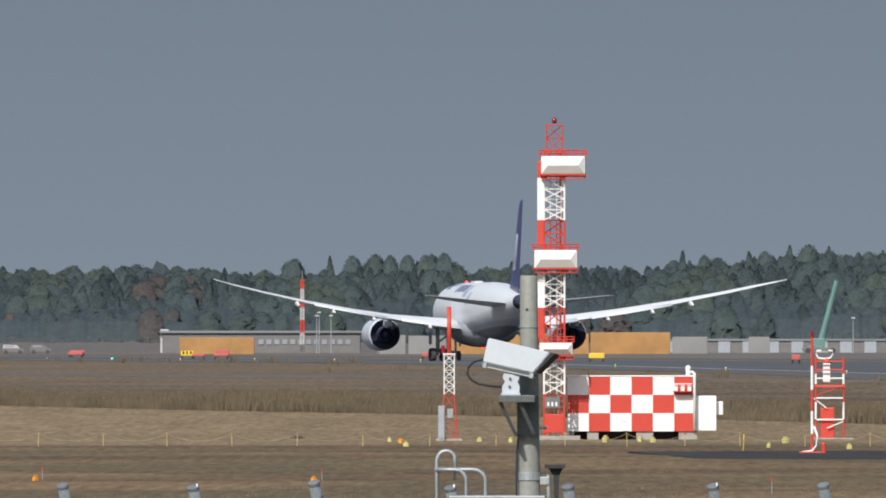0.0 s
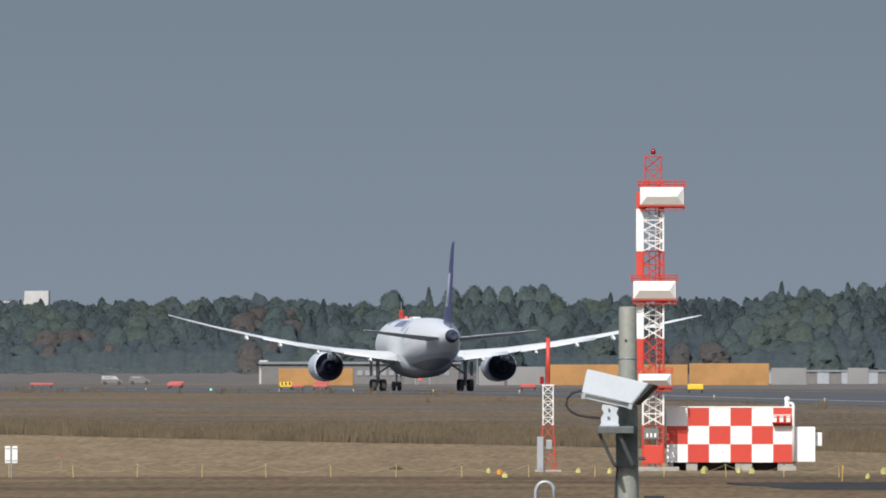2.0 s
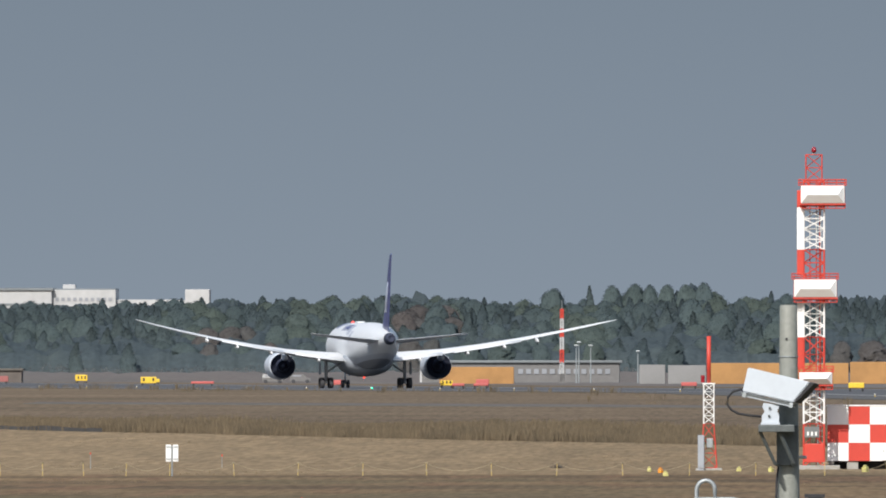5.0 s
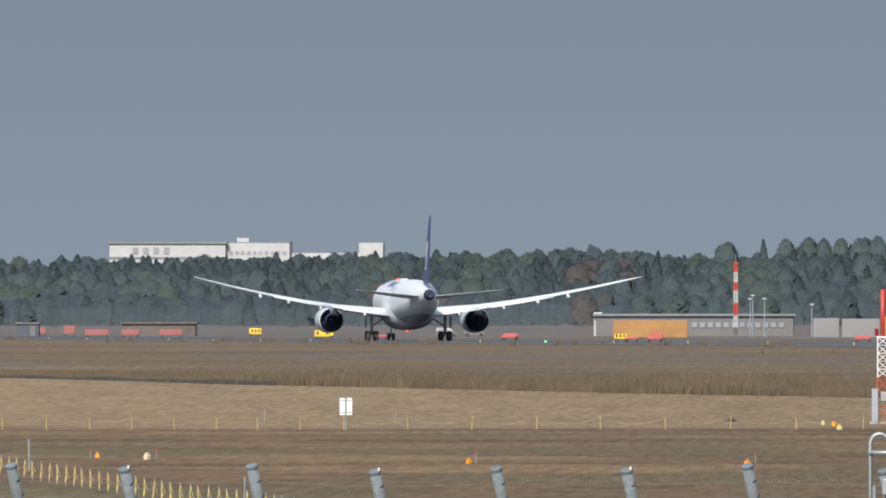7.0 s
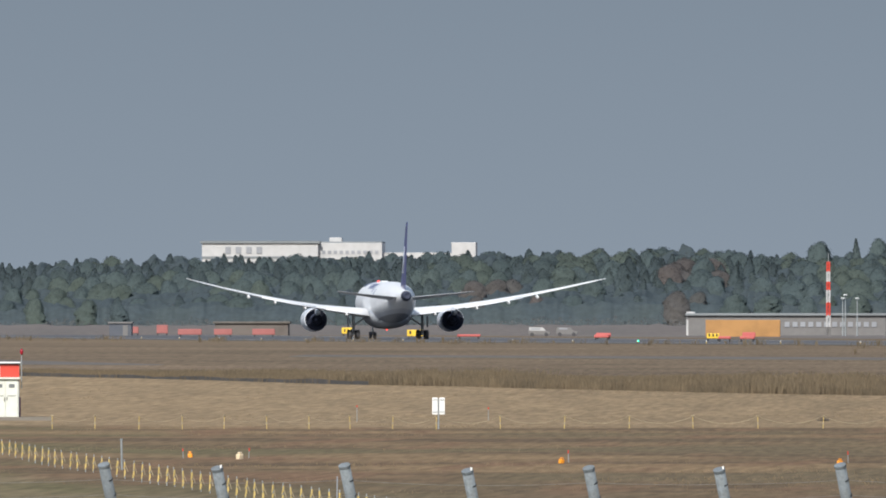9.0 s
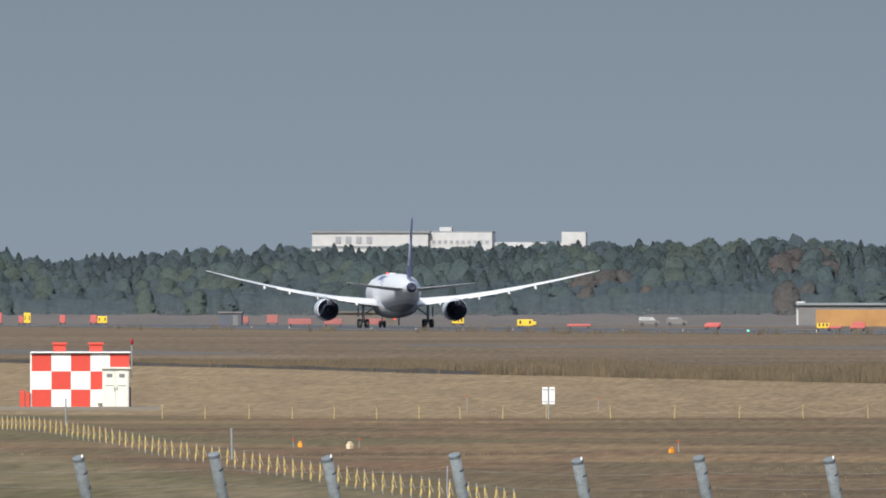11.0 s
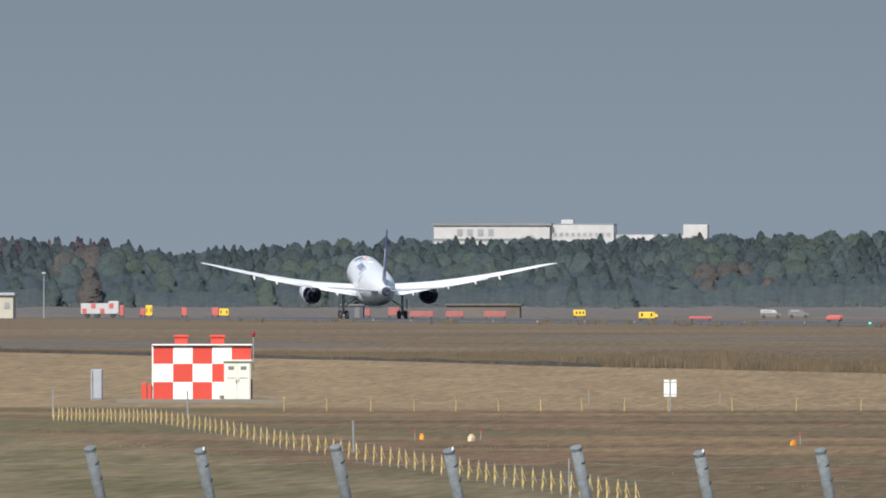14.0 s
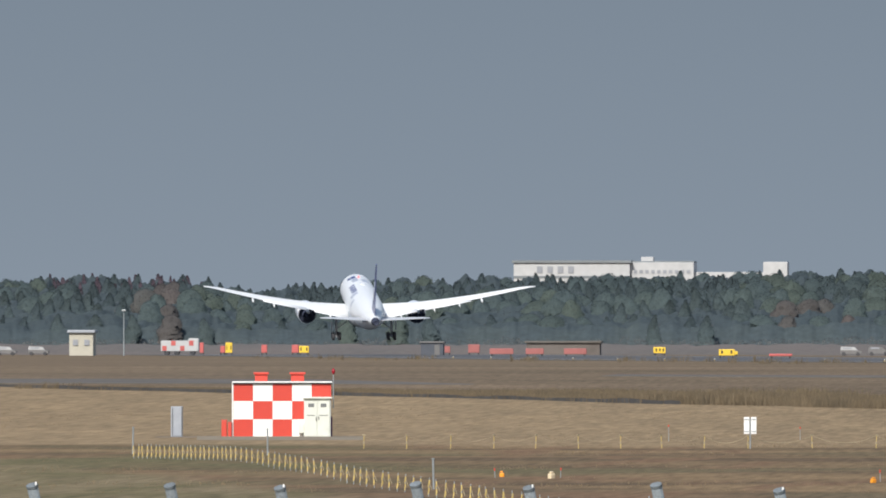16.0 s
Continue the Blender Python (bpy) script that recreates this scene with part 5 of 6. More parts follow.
def build_fence():
    k = FENCE_D / SURVEY
    g = ground_z(FENCE_D)
    tops = []
    for i, (b, e) in enumerate(FENCE):
        x, zt = b * k, EYE + e * k - g
        t = thing("fence_post", "weathered grey round fence post with a bent-over top", "post", pose(x, FENCE_D, g), "posts of the boundary fence")
        r = 0.067
        bend = zt - 0.62
        foot = Vector((0.125, 0.26, 0))
        part("post", bent([(foot.x + 0.01, foot.y, -0.3), (foot.x, foot.y, bend - 0.1), (foot.x - 0.01, foot.y - 0.02, bend), (0, 0, zt)], r, 16), POSTC, t, "", True)
        q = (Vector((0, 0, zt)) - Vector((foot.x, foot.y, bend))).normalized()
        part("cap", tube(Vector((0, 0, zt)) - q * 0.01, Vector((0, 0, zt)) + q * 0.02, r * 1.08, 16), POSTC, t, "flat round cap")
        for f in (0.16, 0.36):
            c = Vector((0, 0, zt)) - q * (f + 0.02)
            part("wire_tie", tube(c - q * 0.008, c + q * 0.008, r * 1.06, 14), DARK, t, "dark wire tie")
        if i % 2:
            part("clip", box(0.045, -0.02, zt + 0.01, 0.02, 0.02, 0.045, 0.006), WHITE, t, "white insulator clip")
        if i == 6:
            part("strap", bent([(-0.085, -0.02, zt - 0.12), (-0.09, -0.02, zt - 0.4), (-0.07, 0, zt - 0.7)], 0.008, 6), GREYBOX, t, "pale grey strap")
        tops.append([Vector((x, FENCE_D, g + zt)) - q * (f + 0.02) for f in (0.16, 0.36)])
    for a, b in zip(tops, tops[1:]):
        for p, q in zip(a, b):
            w = thing("fence_wire", "thin rusty wire strung between fence posts", "wire", pose(p.x, p.y, p.z), "wires of the boundary fence")
            dv = q - p
            bm = bent([dv * (i / 6) - Vector((0, 0, 0.05 * (i / 6) * (1 - i / 6))) for i in range(7)], 0.003, 4)
            part("strand", bm, WIRE, w)


build_fence()


# ---- camera pole in front ----
def build_cctv():
    k = 100 / SURVEY
    g = ground_z(100)
    X = lambda x: (x - 936) * k
    Z = lambda y: EYE + (601 - y) * k - g
    CAMW = mat("camera_white", (0.50, 0.545, 0.59), 0.35, var=0.03, scale=6)
    BRK = mat("bracket_steel", (0.13, 0.145, 0.145), 0.5, 0.4, var=0.15, scale=8)
    t = thing("camera_pole", "grey steel pole with a white outdoor camera on a bracket", "camera pole", pose((936 - 980) * k, 100, g))
    pole = part("pole", loft([[(r * math.cos(2 * math.pi * q / 24), r * math.sin(2 * math.pi * q / 24), z) for q in range(24)] for r, z in
                              ((0.078, -0.3), (0.072, Z(882)), (0.058, Z(600)), (0.0545, Z(491)), (0.05, Z(488.5)))]), POLE, t, "tapered grey pole", True)
    for y, h in ((580, 0.006), (850, 0.05)):
        part("clamp", tube((0, 0, Z(y)), (0, 0, Z(y) + h), 0.064 if h < 0.02 else 0.079, 20), GALV, pole, "steel clamp band")
    part("bolt_hole", tube((-0.012, -0.056, Z(548)), (-0.012, -0.062, Z(548)), 0.008, 10), DARK, pole)
    part("cap", tube((0, 0, Z(489)), (0, 0, Z(487.6)), 0.05, 20), POLE, pole)
    # housing, nose down to the right
    hub = Matrix.Translation((X(917), -0.24, Z(632))) @ Matrix.Rotation(radians(12.5), 4, "Y") @ Matrix.Rotation(radians(-12), 4, "Z")
    def prism(pts, y0, y1, bev=0.006):
        bm = loft([[(x, y0, z) for x, z in pts], [(x, y1, z) for x, z in pts]])
        bmesh.ops.bevel(bm, geom=bm.edges[:], offset=bev, segments=2, affect="EDGES")
        for v in bm.verts:
            v.co = hub @ v.co
        return bm
    house = part("housing", prism([(-0.195, -0.078), (0.135, -0.078), (0.21, 0.07), (-0.195, 0.076)], -0.085, 0.085), CAMW, t, "white camera housing")
    part("visor", prism([(0.137, -0.07), (0.15, -0.075), (0.242, 0.068), (0.216, 0.072)], -0.082, 0.082, 0.003), DARK, house, "dark front visor")
    part("lower_rail", prism([(-0.205, -0.096), (0.13, -0.096), (0.13, -0.084), (-0.205, -0.084)], -0.08, 0.08, 0.002), BRK, house, "dark seam under the housing")
    part("under_tray", prism([(-0.19, -0.106), (0.12, -0.106), (0.12, -0.0975), (-0.19, -0.0975)], -0.075, 0.075, 0.002), CAMW, house)
    for x in (-0.19, 0.115):
        part("latch", prism([(x, -0.112), (x + 0.025, -0.112), (x + 0.025, -0.08), (x, -0.08)], -0.092, -0.082, 0.002), GALV, house, "steel latch")
    head = part("tilt_head", loft([[(x, y, z) for x, z in ((X(889), Z(697)), (X(919), Z(697)), (X(920), Z(684)), (X(916), Z(676)), (X(921), Z(664)), (X(892), Z(661)), (X(890), Z(668)), (X(894), Z(676)), (X(889), Z(684)))]
                                   for y in (-0.30, -0.2)]), CAMW, t, "white tilting head")
    for x, y in ((903, 670), (902, 684)):
        part("bolt", tube((X(x), -0.312, Z(y)), (X(x), -0.295, Z(y)), 0.008, 8), BRK, head, "dark bolt")
    part("head_foot", box(X(904), -0.25, Z(699), 0.12, 0.14, 0.012), CAMW, head)
    arm = part("bracket_arm", box(X(915), -0.2, Z(712), 0.225, 0.36, Z(699.5) - Z(712), 0.004), BRK, t, "grey steel bracket")
    for yy in (-0.34, -0.06):
        part("strut", bent([(X(886), yy, Z(712)), (X(912), yy * 0.7 - 0.02, Z(768)), (X(918), -0.075, Z(771))], 0.011, 6), BRK, arm, "diagonal steel strut")
        part("strut", bent([(X(920), yy, Z(712)), (X(944), yy * 0.8, Z(766)), (X(944), -0.075, Z(771))], 0.013, 6), BRK, arm, "diagonal steel strut")
    part("back_plate", box(X(934), -0.072, Z(772), 0.135, 0.02, Z(700) - Z(772), 0.003), BRK, arm, "dark steel back plate")
    part("u_bolt", tube((X(955), -0.06, Z(757)), (X(968), -0.06, Z(757)), 0.01, 8), GALV, arm)
    part("cable", bent([(X(864), -0.24, Z(640)), (X(852), -0.25, Z(637)), (X(838), -0.26, Z(641)), (X(829), -0.26, Z(651)), (X(828), -0.26, Z(663)), (X(835), -0.26, Z(673)), (X(848), -0.26, Z(680)), (X(866), -0.26, Z(683)), (X(888), -0.26, Z(685))], 0.0075, 8), DARK, t, "black cable loop", True)
    part("cable", bent([(X(918), -0.06, Z(772)), (X(915), -0.06, Z(800)), (X(914), -0.07, Z(850)), (X(915), -0.07, Z(900))], 0.007, 6), DARK, t, "black cable down the pole", True)
    # small lamp on a side bracket
    l = part("side_bracket", box(X(964), -0.02, Z(858), 0.06, 0.05, 0.05, 0.004), GALV, t, "steel side bracket")
    part("side_post", tube((X(971), -0.02, Z(890)), (X(971), -0.02, Z(838)), 0.014, 10), GALV, l)
    part("lamp_head", loft([[(x, y, z) for x, y in ((X(964) , -0.08), (X(1000), -0.08), (X(998), 0.06), (X(966), 0.06))] for z in (Z(829), Z(822.5))]), DARK, l, "black lamp head")
    part("lamp_neck", loft([[(X(x0), -0.03, z), (X(x1), -0.03, z), (X(x1), 0.03, z), (X(x0), 0.03, z)] for x0, x1, z in ((970, 996, Z(829)), (979, 990, Z(842)), (981, 988, Z(890)))]), DARK, l)
    # bent pipe rails of a ladder top
    rail = thing("pipe_rail", "bent galvanised pipe handrail in front of the pole", "handrail", pose((936 - 980) * k, 100, g))
    def arch(xa, xb, top, low_a, low_b, y):
        r = (X(xb) - X(xa)) / 2
        pts = [(X(xa), y, low_a), (X(xa), y, Z(top) - r)]
        pts += [(X(xa) + r - r * math.cos(math.pi * q / 8), y, Z(top) - r + r * math.sin(math.pi * q / 8)) for q in range(1, 8)]
        return pts + [(X(xb), y, Z(top) - r), (X(xb), y, low_b)]
    part("hoop", bent(arch(774, 806, 798, -0.2, Z(850), -0.1), 0.0135, 10), GALV, rail, "tall pipe hoop", True)
    quarter = lambda xa, xm, xb, y0, y: [(X(xa), y, Z(y0)), (X(xm), y, Z(y0))] + [(X(xm) + (X(xb) - X(xm)) * math.sin(a), y, Z(y0) - 0.075 * (1 - math.cos(a))) for a in (0.4, 0.8, 1.2, 1.57)] + [(X(xb), y, -0.2)]
    part("rail_pipe", bent(quarter(772, 838, 860, 831, -0.12), 0.013, 10), GALV, rail, "bent pipe", True)
    part("rail_pipe", bent(quarter(772, 806, 826, 831, -0.22), 0.013, 10), GALV, rail, "bent pipe", True)
    part("joint", blob((X(774), -0.1, Z(831)), 0.02, 2, 0.0), GALV, rail, "", True)
    part("deck", box(X(880), -0.05, Z(905), 0.6, 0.5, Z(877) - Z(905), 0.005), GALV, rail, "steel deck plate")
    for x in (780, 800, 850):
        part("deck_leg", tube((X(x), 0.1, -0.3), (X(x), 0.1, Z(890)), 0.014, 8), GALV, rail)


build_cctv()


# ---- beyond the runway ----
FGREY = mat("low_building_wall", (0.160, 0.157, 0.155), 0.8, var=0.1, scale=0.15, second=(0.138, 0.134, 0.13), fine=1)
# white sheet steel, greyed in its base colour to stand for the haze
HAZEDW = mat("hazed_white_sheet", (0.235, 0.235, 0.232), 0.8, var=0.15, scale=0.3, second=(0.185, 0.183, 0.18))
# two barrier reds, both muted for haze; the first more strongly
HAZED_RED = mat("hazed_red", (0.33, 0.115, 0.105), 0.7, var=0.15, scale=0.5)
FRED = mat("barrier_red", (0.48, 0.105, 0.095), 0.6, var=0.12, scale=0.5)


def far(b, e):
    return grounded(b, e)


def board(name, label, category, b0, b1, top, foot, material, depth=1.0, feet=True, group="", marks=None, d=None):
    """A low board, sign or container beyond the runway, between two bearings, from its foot to its top level."""
    p = spot((b0 + b1) / 2, 0, d) if d else far((b0 + b1) / 2, foot)
    k = p.y / SURVEY
    z = ground_z(p.y)
    w, h = (b1 - b0) * k, EYE + top * k - z
    t = thing(name, label, category, pose(p.x, p.y, z + 0.05), group)
    up = 0.35 if feet else 0.0
    body = part("body", box(0, 0, up, w, depth, max(0.3, h - up), min(0.08, w / 8)), material, t)
    if feet:
        for s in (-0.4, 0.4):
            part("foot", box(s * w, 0, -0.1, 0.18, depth * 0.7, up + 0.1), DARK, t)
    if marks:
        for s in range(marks):
            part("mark", box(w * (-0.3 + 0.6 * s / max(1, marks - 1)), -depth / 2 - 0.03, up + 0.25 * h, w * 0.12, 0.05, h * 0.35), DARK, body, "black bar")
    return t


def build_low_building():
    d = 2900.0
    k = d / SURVEY
    z = ground_z(d)
    h = lambda y: EYE + (601 - y) * k - z
    t = thing("low_building", "long low grey building with a flat dark roof", "building", pose((460 - 980) * k, d, z))
    X = lambda x: (x - 460) * k
    wall = part("wall", box(X(462), 4, -0.2, X(640) - X(290), 8, h(590) + 0.2, 0.05), FGREY, t, "grey plastered wall")
    part("roof", box(X(462), 4, h(590), X(640) - X(290) + 1, 9, 0.45, 0.08), FARROOF, t, "flat dark roof")
    part("stair_block", box(X(291), 3, -0.2, X(299) - X(284), 5, h(583) + 0.2, 0.1), FARWHITE, t, "white stair block")
    for i in range(12):
        part("window", box(X(462 + i * 14), -0.05, 1.6, 0.9, 0.2, 0.9), FARGLASS, wall, "dim window")
    t = thing("low_building", "grey low shed with pale doors beyond the runway", "shed", pose((1380 - 980) * k, d + 60, z))
    X = lambda x: (x - 1380) * k
    wall = part("wall", box(0, 4, -0.2, X(1600) - X(1180), 8, h(604) + 0.2, 0.05), FGREY, t)
    part("roof", box(0, 4, h(604), X(1600) - X(1180), 8.6, 0.4, 0.08), FARROOF, t, "dark roof")
    for i in range(9):
        part("door", box(X(1200 + i * 44), -0.06, 0, 2.2, 0.2, 2.4), GREYBOX, wall, "grey door")
    t = thing("low_building", "small brown shed with a mossy roof under the trees", "shed", pose((260 - 1747.5) * k, d + 40, z))
    wall = part("wall", box(0, 3, -0.2, 13.5, 6, 2.4, 0.05), mat("brown_wall", (0.14, 0.122, 0.110), 0.9, var=0.15, scale=0.3), t)
    part("roof", box(0, 3, 2.19, 14.2, 6.8, 0.4, 0.1), mat("moss_roof", (0.125, 0.115, 0.102), 0.9, var=0.2, scale=0.3), t, "mossy grey roof")
    q = spot(-1700, 0, 2850)
    t = thing("low_building", "small dark grey flat-roofed hut beyond the runway", "hut", pose(q.x, q.y, z))
    wall = part("wall", box(0, 2, -0.2, 4.0, 4, 2.4, 0.05), mat("slate_wall", (0.085, 0.095, 0.115), 0.8, var=0.12, scale=0.5), t, "dark grey wall")
    part("roof", box(0, 2, 2.2, 4.4, 4.5, 0.3, 0.06), FGREY, t, "pale flat roof")
    part("door", box(0.9, -0.05, 0.0, 0.9, 0.1, 1.9, 0.01), FGREY, wall, "grey door")
    t = thing("low_building", "small cream building with a pale roof beyond the runway", "building", pose(-2324 * (d - 100) / SURVEY, d - 100, z))
    wall = part("wall", box(0, 3, -0.2, 4.2, 6, 4.2, 0.05), mat("dull_cream_wall", (0.44, 0.42, 0.35), 0.85, var=0.1, scale=0.3), t, "cream wall")
    part("roof", box(0, 3, 4.0, 4.9, 7, 0.5, 0.1), GREYBOX, t, "pale roof")
    for i in range(2):
        part("window", box(-1.0 + i * 2.0, -0.05, 1.8, 0.9, 0.2, 1.0), FARGLASS, wall, "dim window")


def build_far_things():
    board("orange_container", "long orange site container", "container", 318 - 980, 450 - 980, 601 - 598, -27, ORANGE, 2.5, False, "orange containers")
    board("orange_container", "very long orange site container", "container", -184, 62, 10, -27, ORANGE, 2.5, False, "orange containers")
    board("white_container", "plain pale steel site container, haze put into its colour", "container", -257, -190, 6, -27, HAZEDW, 2.5, False)
    board("white_container", "plain pale steel site container, haze put into its colour", "container", -308, -262, 7, -27, HAZEDW, 2.5, False)
    board("orange_container", "long orange site container", "container", 1045 - 980, 1186 - 980, 601 - 589, -27, ORANGE, 2.5, False, "orange containers")
    board("white_container", "plain white steel site container, dulled by haze in its colour", "container", 1190 - 980, 1252 - 980, 601 - 597, -26, HAZEDW, 2.5, False)
    board("white_container", "plain white steel site container, dulled by haze in its colour", "container", 1325 - 980, 1362 - 980, 601 - 597, -25, HAZEDW, 2.5, False)
    for b0, b1, top, foot, n in ((320 - 980, 342 - 980, -21, -35, 3), (1042 - 980, 1070 - 980, -25, -41, 0), (442 - 1747.5, 462 - 1747.5, 571 - 582, -25, 3), (562 - 1747.5, 590 - 1747.5, 571 - 589, -28, 0),
                                 (278 - 2345, 290 - 2345, 553.5 - 556, -22, 2), (409 - 2345, 426 - 2345, 553.5 - 562, -23, 2), (1038 - 2345, 1056 - 2345, 553.5 - 564, -24, 2), (1154 - 2345, 1182 - 2345, 553.5 - 568, -30, 2)):
        board("taxiway_sign", "yellow taxiway sign board beside the runway", "sign", b0, b1, top, foot, YELLOW, 0.5, True, "yellow signs along the runway", n)
    for b0, b1, top, foot in ((-234, -206, -24, -36), (383 - 980, 406 - 980, -19, -33), (124 - 980, 150 - 980, -20, -31), (1225 - 980 + 176, 1240 - 980 + 176, -28, -44), (150 - 1747.5, 192 - 1747.5, 571 - 584, -27), (214 - 1747.5, 246 - 1747.5, 571 - 584, -27), (282 - 1747.5, 322 - 1747.5, 571 - 584, -27),
                              (112 - 1747.5, 132 - 1747.5, 571 - 577, -24), (66 - 1747.5, 80 - 1747.5, 571 - 580, -23), (888 - 1747.5, 914 - 1747.5, 571 - 594, -33), (1108 - 1747.5, 1130 - 1747.5, 571 - 600, -36), (1146 - 1747.5, 1172 - 1747.5, 571 - 598, -36),
                              (269 - 2345, 277 - 2345, 553.5 - 562, -22), (342 - 2345, 352 - 2345, 553.5 - 560, -22), (396 - 2345, 408 - 2345, 553.5 - 560, -22), (232 - 2345, 239 - 2345, 553.5 - 556, -22), (1243 - 2345, 1284 - 2345, 553.5 - 576, -31), (1490 - 2345, 1514 - 2345, 553.5 - 577, -31)):
        board("red_barrier", "red works barrier beyond the runway", "barrier", b0, b1, top, foot, HAZED_RED if -1700 < b0 < -1400 else FRED, 0.8, True, "red barriers beyond the runway")
    # chequered works truck
    p = spot(190 - 2345, 0, 2850)
    k = p.y / SURVEY
    t = thing("service_truck", "red and white chequered service truck beyond the runway", "truck", pose(p.x, p.y, ground_z(p.y) + 0.05))
    body = part("body", box(0.6, 0, 0.7, 6.5, 2.4, 1.9, 0.1), FARWHITE, t)
    for i in range(4):
        part("red_square", box(-2.0 + i * 1.6, -1.22, 0.8 + (i % 2) * 0.9, 0.8, 0.05, 0.85), FRED, body)
    part("cab", box(3.2, 0, 0.7, 1.9, 2.3, 2.3, 0.25), FARWHITE, t, "white cab with red squares")
    part("red_square", box(3.0, -1.17, 1.9, 0.8, 0.05, 0.7), FRED, body)
    for x in (-1.6, 0.2, 3.0):
        part("wheel", tube((x, -1.1, 0.45), (x, -0.8, 0.45), 0.45, 14), TYRE, t)
        part("wheel", tube((x, 1.1, 0.45), (x, 0.8, 0.45), 0.45, 14), TYRE, t)
    # parked vans and cars
    for b, d, m, s in ((23 - 980, 2700, FARWHITE, "white"), (72 - 980, 2750, FGREY, "grey"), (-2400, 2800, FARWHITE, "white"), (-2458, 2800, FARWHITE, "white")):
        p = spot(b, 0, d)
        v = thing("parked_van", s + " van parked beyond the runway", "van", pose(p.x, p.y, ground_z(d) + 0.05), "vans parked beyond the runway")
        # lower body coloured grey to imitate haze hiding it
        part("body", loft([[(-1.8, y, 0.35), (1.8, y, 0.35), (1.8, y, 0.8), (1.15, y, 0.95), (-1.75, y, 1.0)] for y in (-0.8, 0.8)]), FGREY, v, "lower body greyed to look lost in haze")
        part("cabin", loft([[(-1.75, y, 1.004), (1.1, y, 0.955), (0.65, y, 1.5), (-1.65, y, 1.55)] for y in (-0.76, 0.76)]), m, v, s + " cabin")
        part("side_window", box(-0.6, -0.77, 1.15, 1.5, 0.03, 0.26), FARGLASS, v, "dim window")
        for x in (-1.2, 1.2):
            part("wheel", tube((x, -0.9, 0.33), (x, -0.65, 0.33), 0.33, 12), TYRE, v)
            part("wheel", tube((x, 0.9, 0.33), (x, 0.65, 0.33), 0.33, 12), TYRE, v)
    # banded mast
    d = 2750.0
    k = d / SURVEY
    z0 = ground_z(d)
    m = thing("banded_mast", "tall red and white banded mast before the wood", "mast", pose((535 - 980) * k, d, z0))
    edges = (636, 610, 590, 567, 545, 530, 512, 495)
    for i, (a, c) in enumerate(zip(edges, edges[1:])):
        lattice(m, 0, 0, max(-0.1, EYE + (601 - a) * k - z0), EYE + (601 - c) * k - z0, 0.62 - 0.03 * i, (FGREY if i == 0 else (RED if i % 2 == 0 else FARWHITE)), 3, 0.11)
    part("spike", tube((0, 0, EYE + 106 * k - z0), (0, 0, EYE + 122 * k - z0), 0.06, 6), GALV, m)
    for b, top in ((565 - 980, 46), (586 - 980, 40), (1510 - 980, 36), (97 - 2345, 53.5), (1328 - 1747.5, 40), (1437 - 1747.5, 30)):
        d = 2800
        k = d / SURVEY
        h = EYE + top * k - ground_z(d)
        p = thing("lamp_post", "grey lamp post beyond the runway", "lamp post", pose(b * k, d, ground_z(d)), "lamp posts beyond the runway")
        part("shaft", tube((0, 0, -0.1), (0, 0, h), 0.14, 8, 0.08), GALV, p)
        part("lamp", box(0, -0.2, h, 0.7, 0.5, 0.3, 0.06), GALV, p)
    # green crane boom
    d = 2850.0
    k = d / SURVEY
    # crane green drawn towards the haze colour
    GREEN = mat("crane_green", (0.115, 0.225, 0.205), 0.5, var=0.1, scale=0.5)
    c = thing("mobile_crane", "green mobile crane with its boom raised", "crane", pose((1452 - 980) * k, d, ground_z(d)))
    part("boom", tube((0, 0, 1.8), (2.9, 0, EYE + 104 * k - ground_z(d)), 0.6, 8, 0.42), GREEN, c, "green telescopic boom")
    part("cab", box(-0.5, 0, 0.9, 2.6, 2.2, 1.8, 0.15), GREEN, c)
    part("carrier", box(0, 0, 0.45, 6.5, 2.3, 0.6, 0.1), FGREY, c)
    for x in (-2.2, 2.2):
        part("wheel", tube((x, -1.2, 0.5), (x, 1.2, 0.5), 0.5, 14), TYRE, c)
    GREENLAMP = bpy.data.materials.new("green_lamp")
    GREENLAMP.use_nodes = True
    gl = GREENLAMP.node_tree.nodes["Principled BSDF"]
    gl.inputs["Base Color"].default_value = (0.05, 0.5, 0.3, 1)
    gl.inputs["Emission Color"].default_value, gl.inputs["Emission Strength"].default_value = (0.05, 1.0, 0.55, 1), 2.0
    p = far(-781.5, -38)
    gt = thing("taxiway_light", "small lit green taxiway light", "light", pose(p.x, p.y, p.z + 0.05))
    part("stem", tube((0, 0, 0), (0, 0, 0.15), 0.06, 8), DARK, gt)
    part("lens", blob((0, 0, 0.2), 0.1, 2, 0.0), GREENLAMP, gt, "", True)
    # runway edge lights
    first = None
    for i in range(24):
        p = ALONG * (1000 + i * 60) + ACROSS * (RUN_C - 33)
        if first is None:
            first = thing("edge_light", "small white runway edge light", "light", pose(p.x, p.y, ground_z(p.y) + 0.05), "runway edge lights")
            part("stem", tube((0, 0, 0), (0, 0, 0.2), 0.03, 8), YELLOW, first)
            part("globe", blob((0, 0, 0.24), 0.06, 2, 0.0), WHITE, first, "", True)
        else:
            copy_thing(first, pose(p.x, p.y, ground_z(p.y) + 0.05))


build_low_building()
build_far_things()


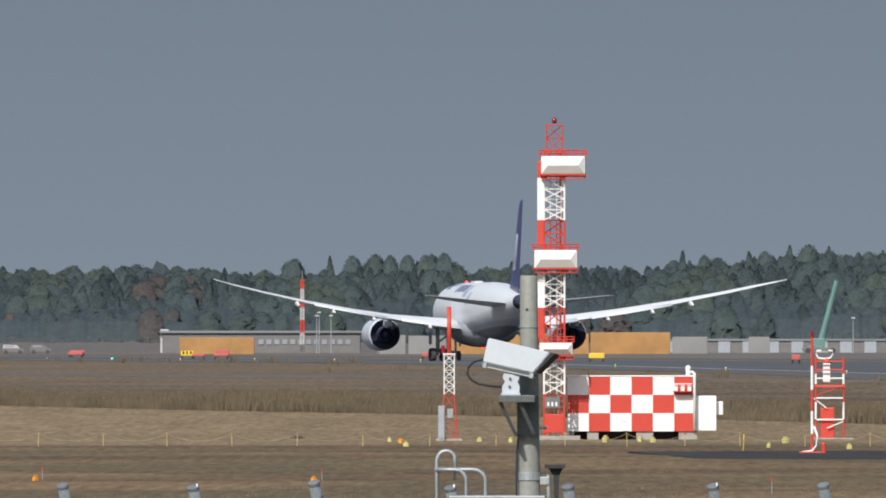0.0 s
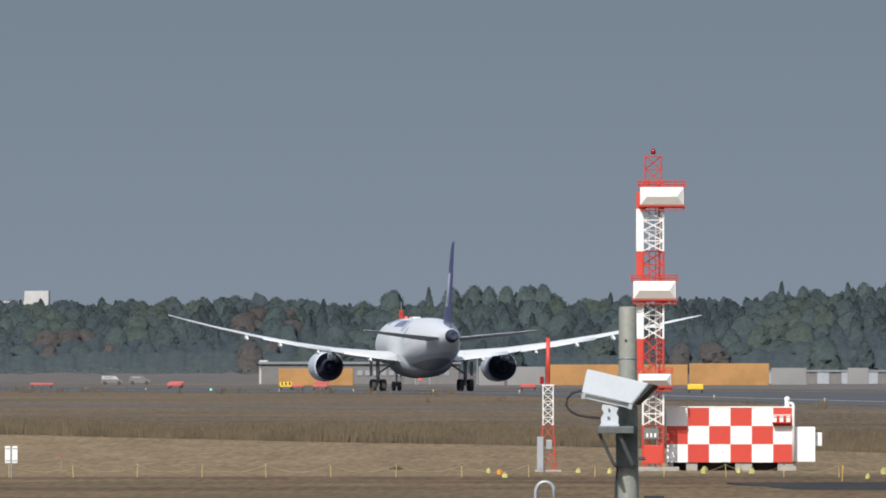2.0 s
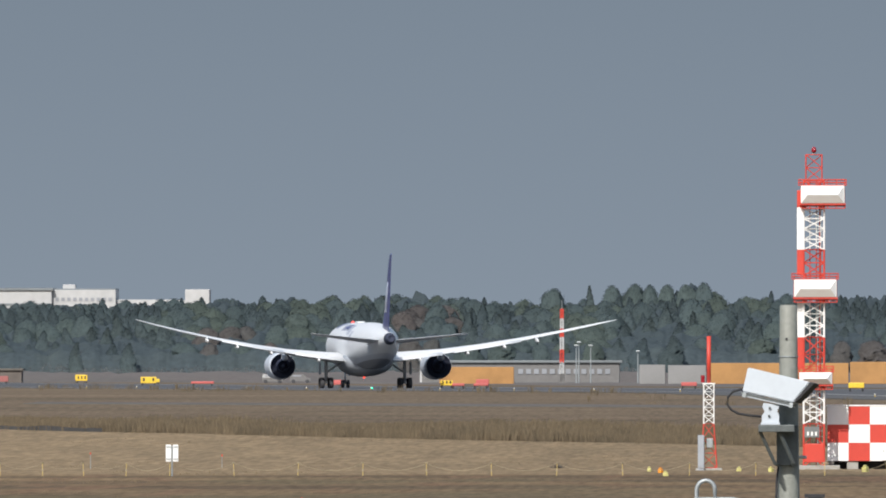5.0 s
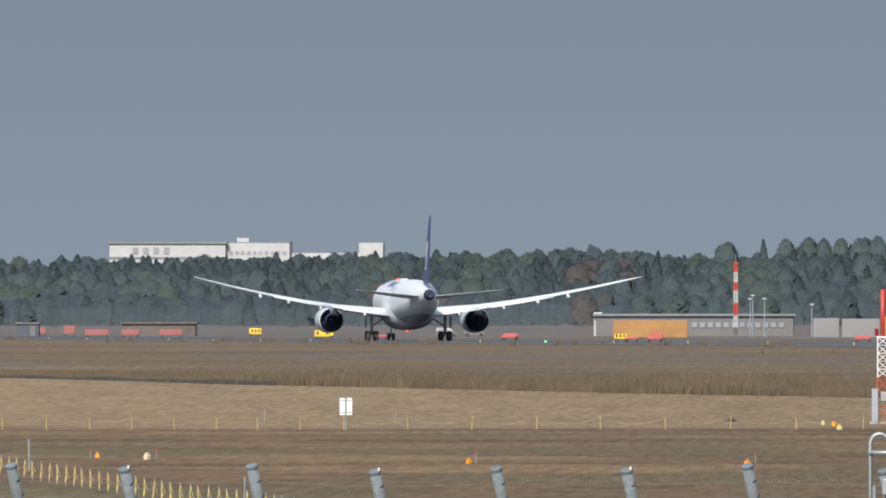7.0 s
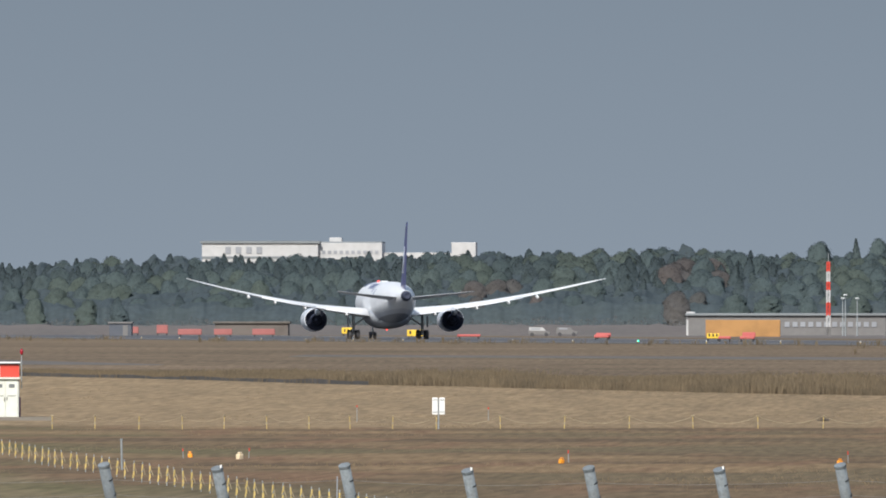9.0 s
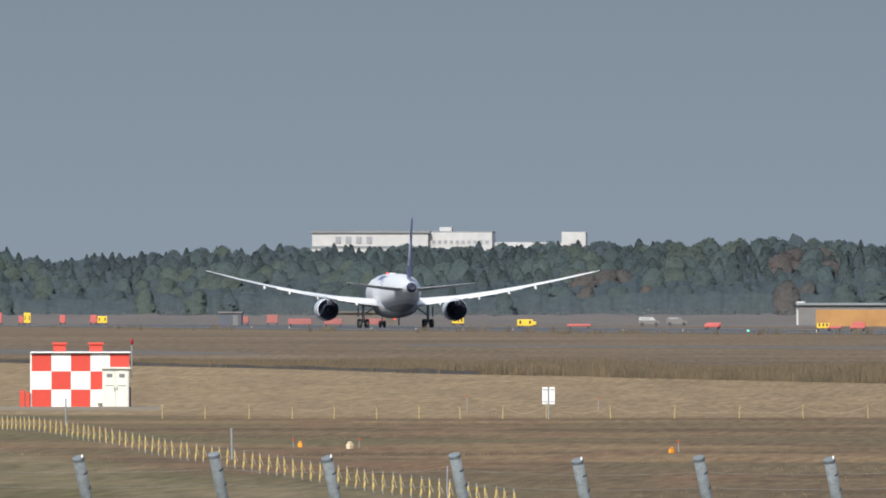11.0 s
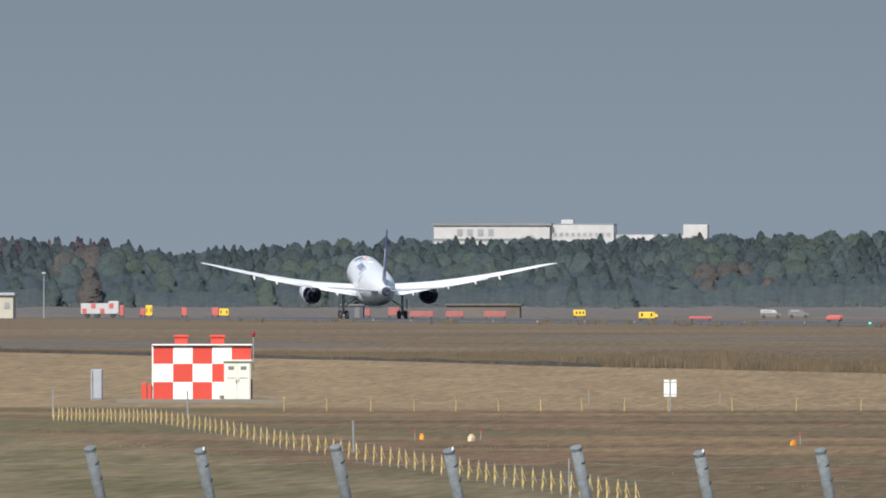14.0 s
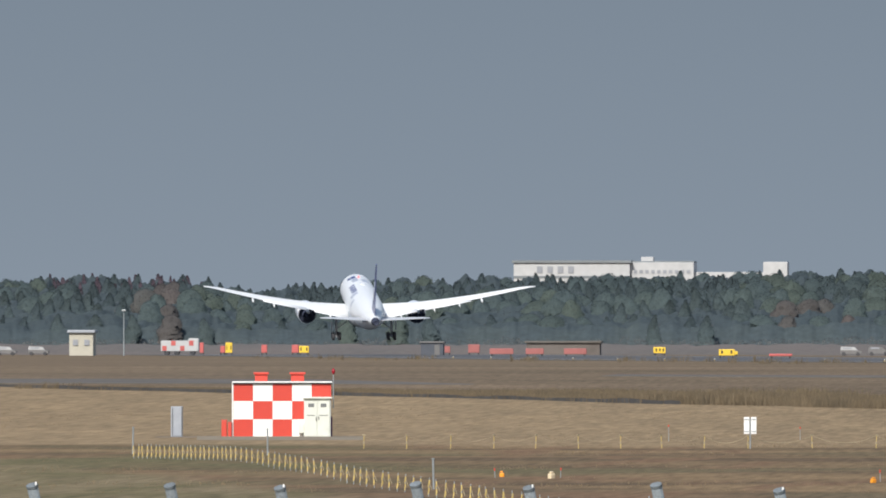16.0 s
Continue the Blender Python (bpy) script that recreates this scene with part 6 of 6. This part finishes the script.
# ---- what moves ----
# the airliner's run along the runway: seconds, metres gone by its tail, nose-up degrees, height of its wheels
RUN = [
    (0.0, -1.8, 0, 0), (0.5, 28.7, 0, 0), (1.0, 60.4, 0, 0), (1.5, 92.1, 0, 0), (2.0, 123.8, 0, 0), (2.5, 155.6, 0, 0), (3.0, 187.9, 0, 0),
    (3.5, 221.4, 0, 0), (4.0, 255.2, 0, 0), (5.0, 325, 0, 0), (6.5, 433.9, 0, 0), (7.0, 469.8, 0, 0), (7.5, 505.7, 0, 0), (8.0, 541.4, 0, 0), (8.5, 577.0, 0, 0),
    (9.0, 612.9, 0, 0), (9.5, 649.3, 0, 0), (10.5, 722.5, 0, 0), (11.5, 798.5, 0.2, 0), (12.0, 837.2, 1.0, 0), (12.5, 877.0, 2.7, 0.25), (13.0, 917.5, 3.8, 0.5),
    (13.5, 959.0, 4.6, 0.7), (14.0, 1002.0, 5.1, 0.85), (14.5, 1045.5, 6.0, 1.05), (15.0, 1088.8, 6.9, 1.7), (15.5, 1132.5, 7.8, 2.7), (16.0, 1177.3, 8.3, 3.75),
]


def run_pose(s, nose, up):
    a = radians(nose)
    s += 28.0 * math.cos(a) + 16.4 * math.sin(a)
    drift = -0.18
    p = Vector((-3.1, 1630.0, 0)) + ALONG * s + ACROSS * drift
    return pose(p.x, p.y, ground_z(p.y) + 0.06 + up, nose, 0, math.degrees(HEAD) - 0.55)


# upward flex of each wing as it takes the weight: seconds, degrees
FLEX = [(0.0, 0.3), (4.0, 0.4), (7.0, 0.5), (9.5, 0.7), (11.5, 0.9), (12.5, 1.4), (13.5, 2.3), (14.5, 3.2), (15.0, 3.8), (16.0, 4.4)]
# how far the main gear legs stretch as the weight comes off: seconds, metres
STRETCH = [(0.0, 0.0), (12.0, 0.0), (12.5, 0.25), (13.0, 0.5), (13.5, 0.68), (14.0, 0.85), (14.5, 0.95), (15.0, 1.0), (16.0, 1.0)]


def flexed(side, degrees):
    root = Matrix.Translation((side * 2.6, 0, 3.3))
    return root @ pose(0, 0, 0, 0, -side * degrees, 0) @ root.inverted()


def motions():
    for gear in [c for c in airliner.children if c.name.startswith("main_gear")]:
        walk(gear, [(t, pose(0, 0, -s)) for t, s in STRETCH])
    for wing in [c for c in airliner.children if c.name.startswith("wing") and not c.name.startswith("wing_box")]:
        side = 1 if sum(v.co.x for v in wing.data.vertices) > 0 else -1
        walk(wing, [(t, flexed(side, a)) for t, a in FLEX])
    walk(airliner, [(t, run_pose(s, nose, up)) for t, s, nose, up in RUN])


motions()
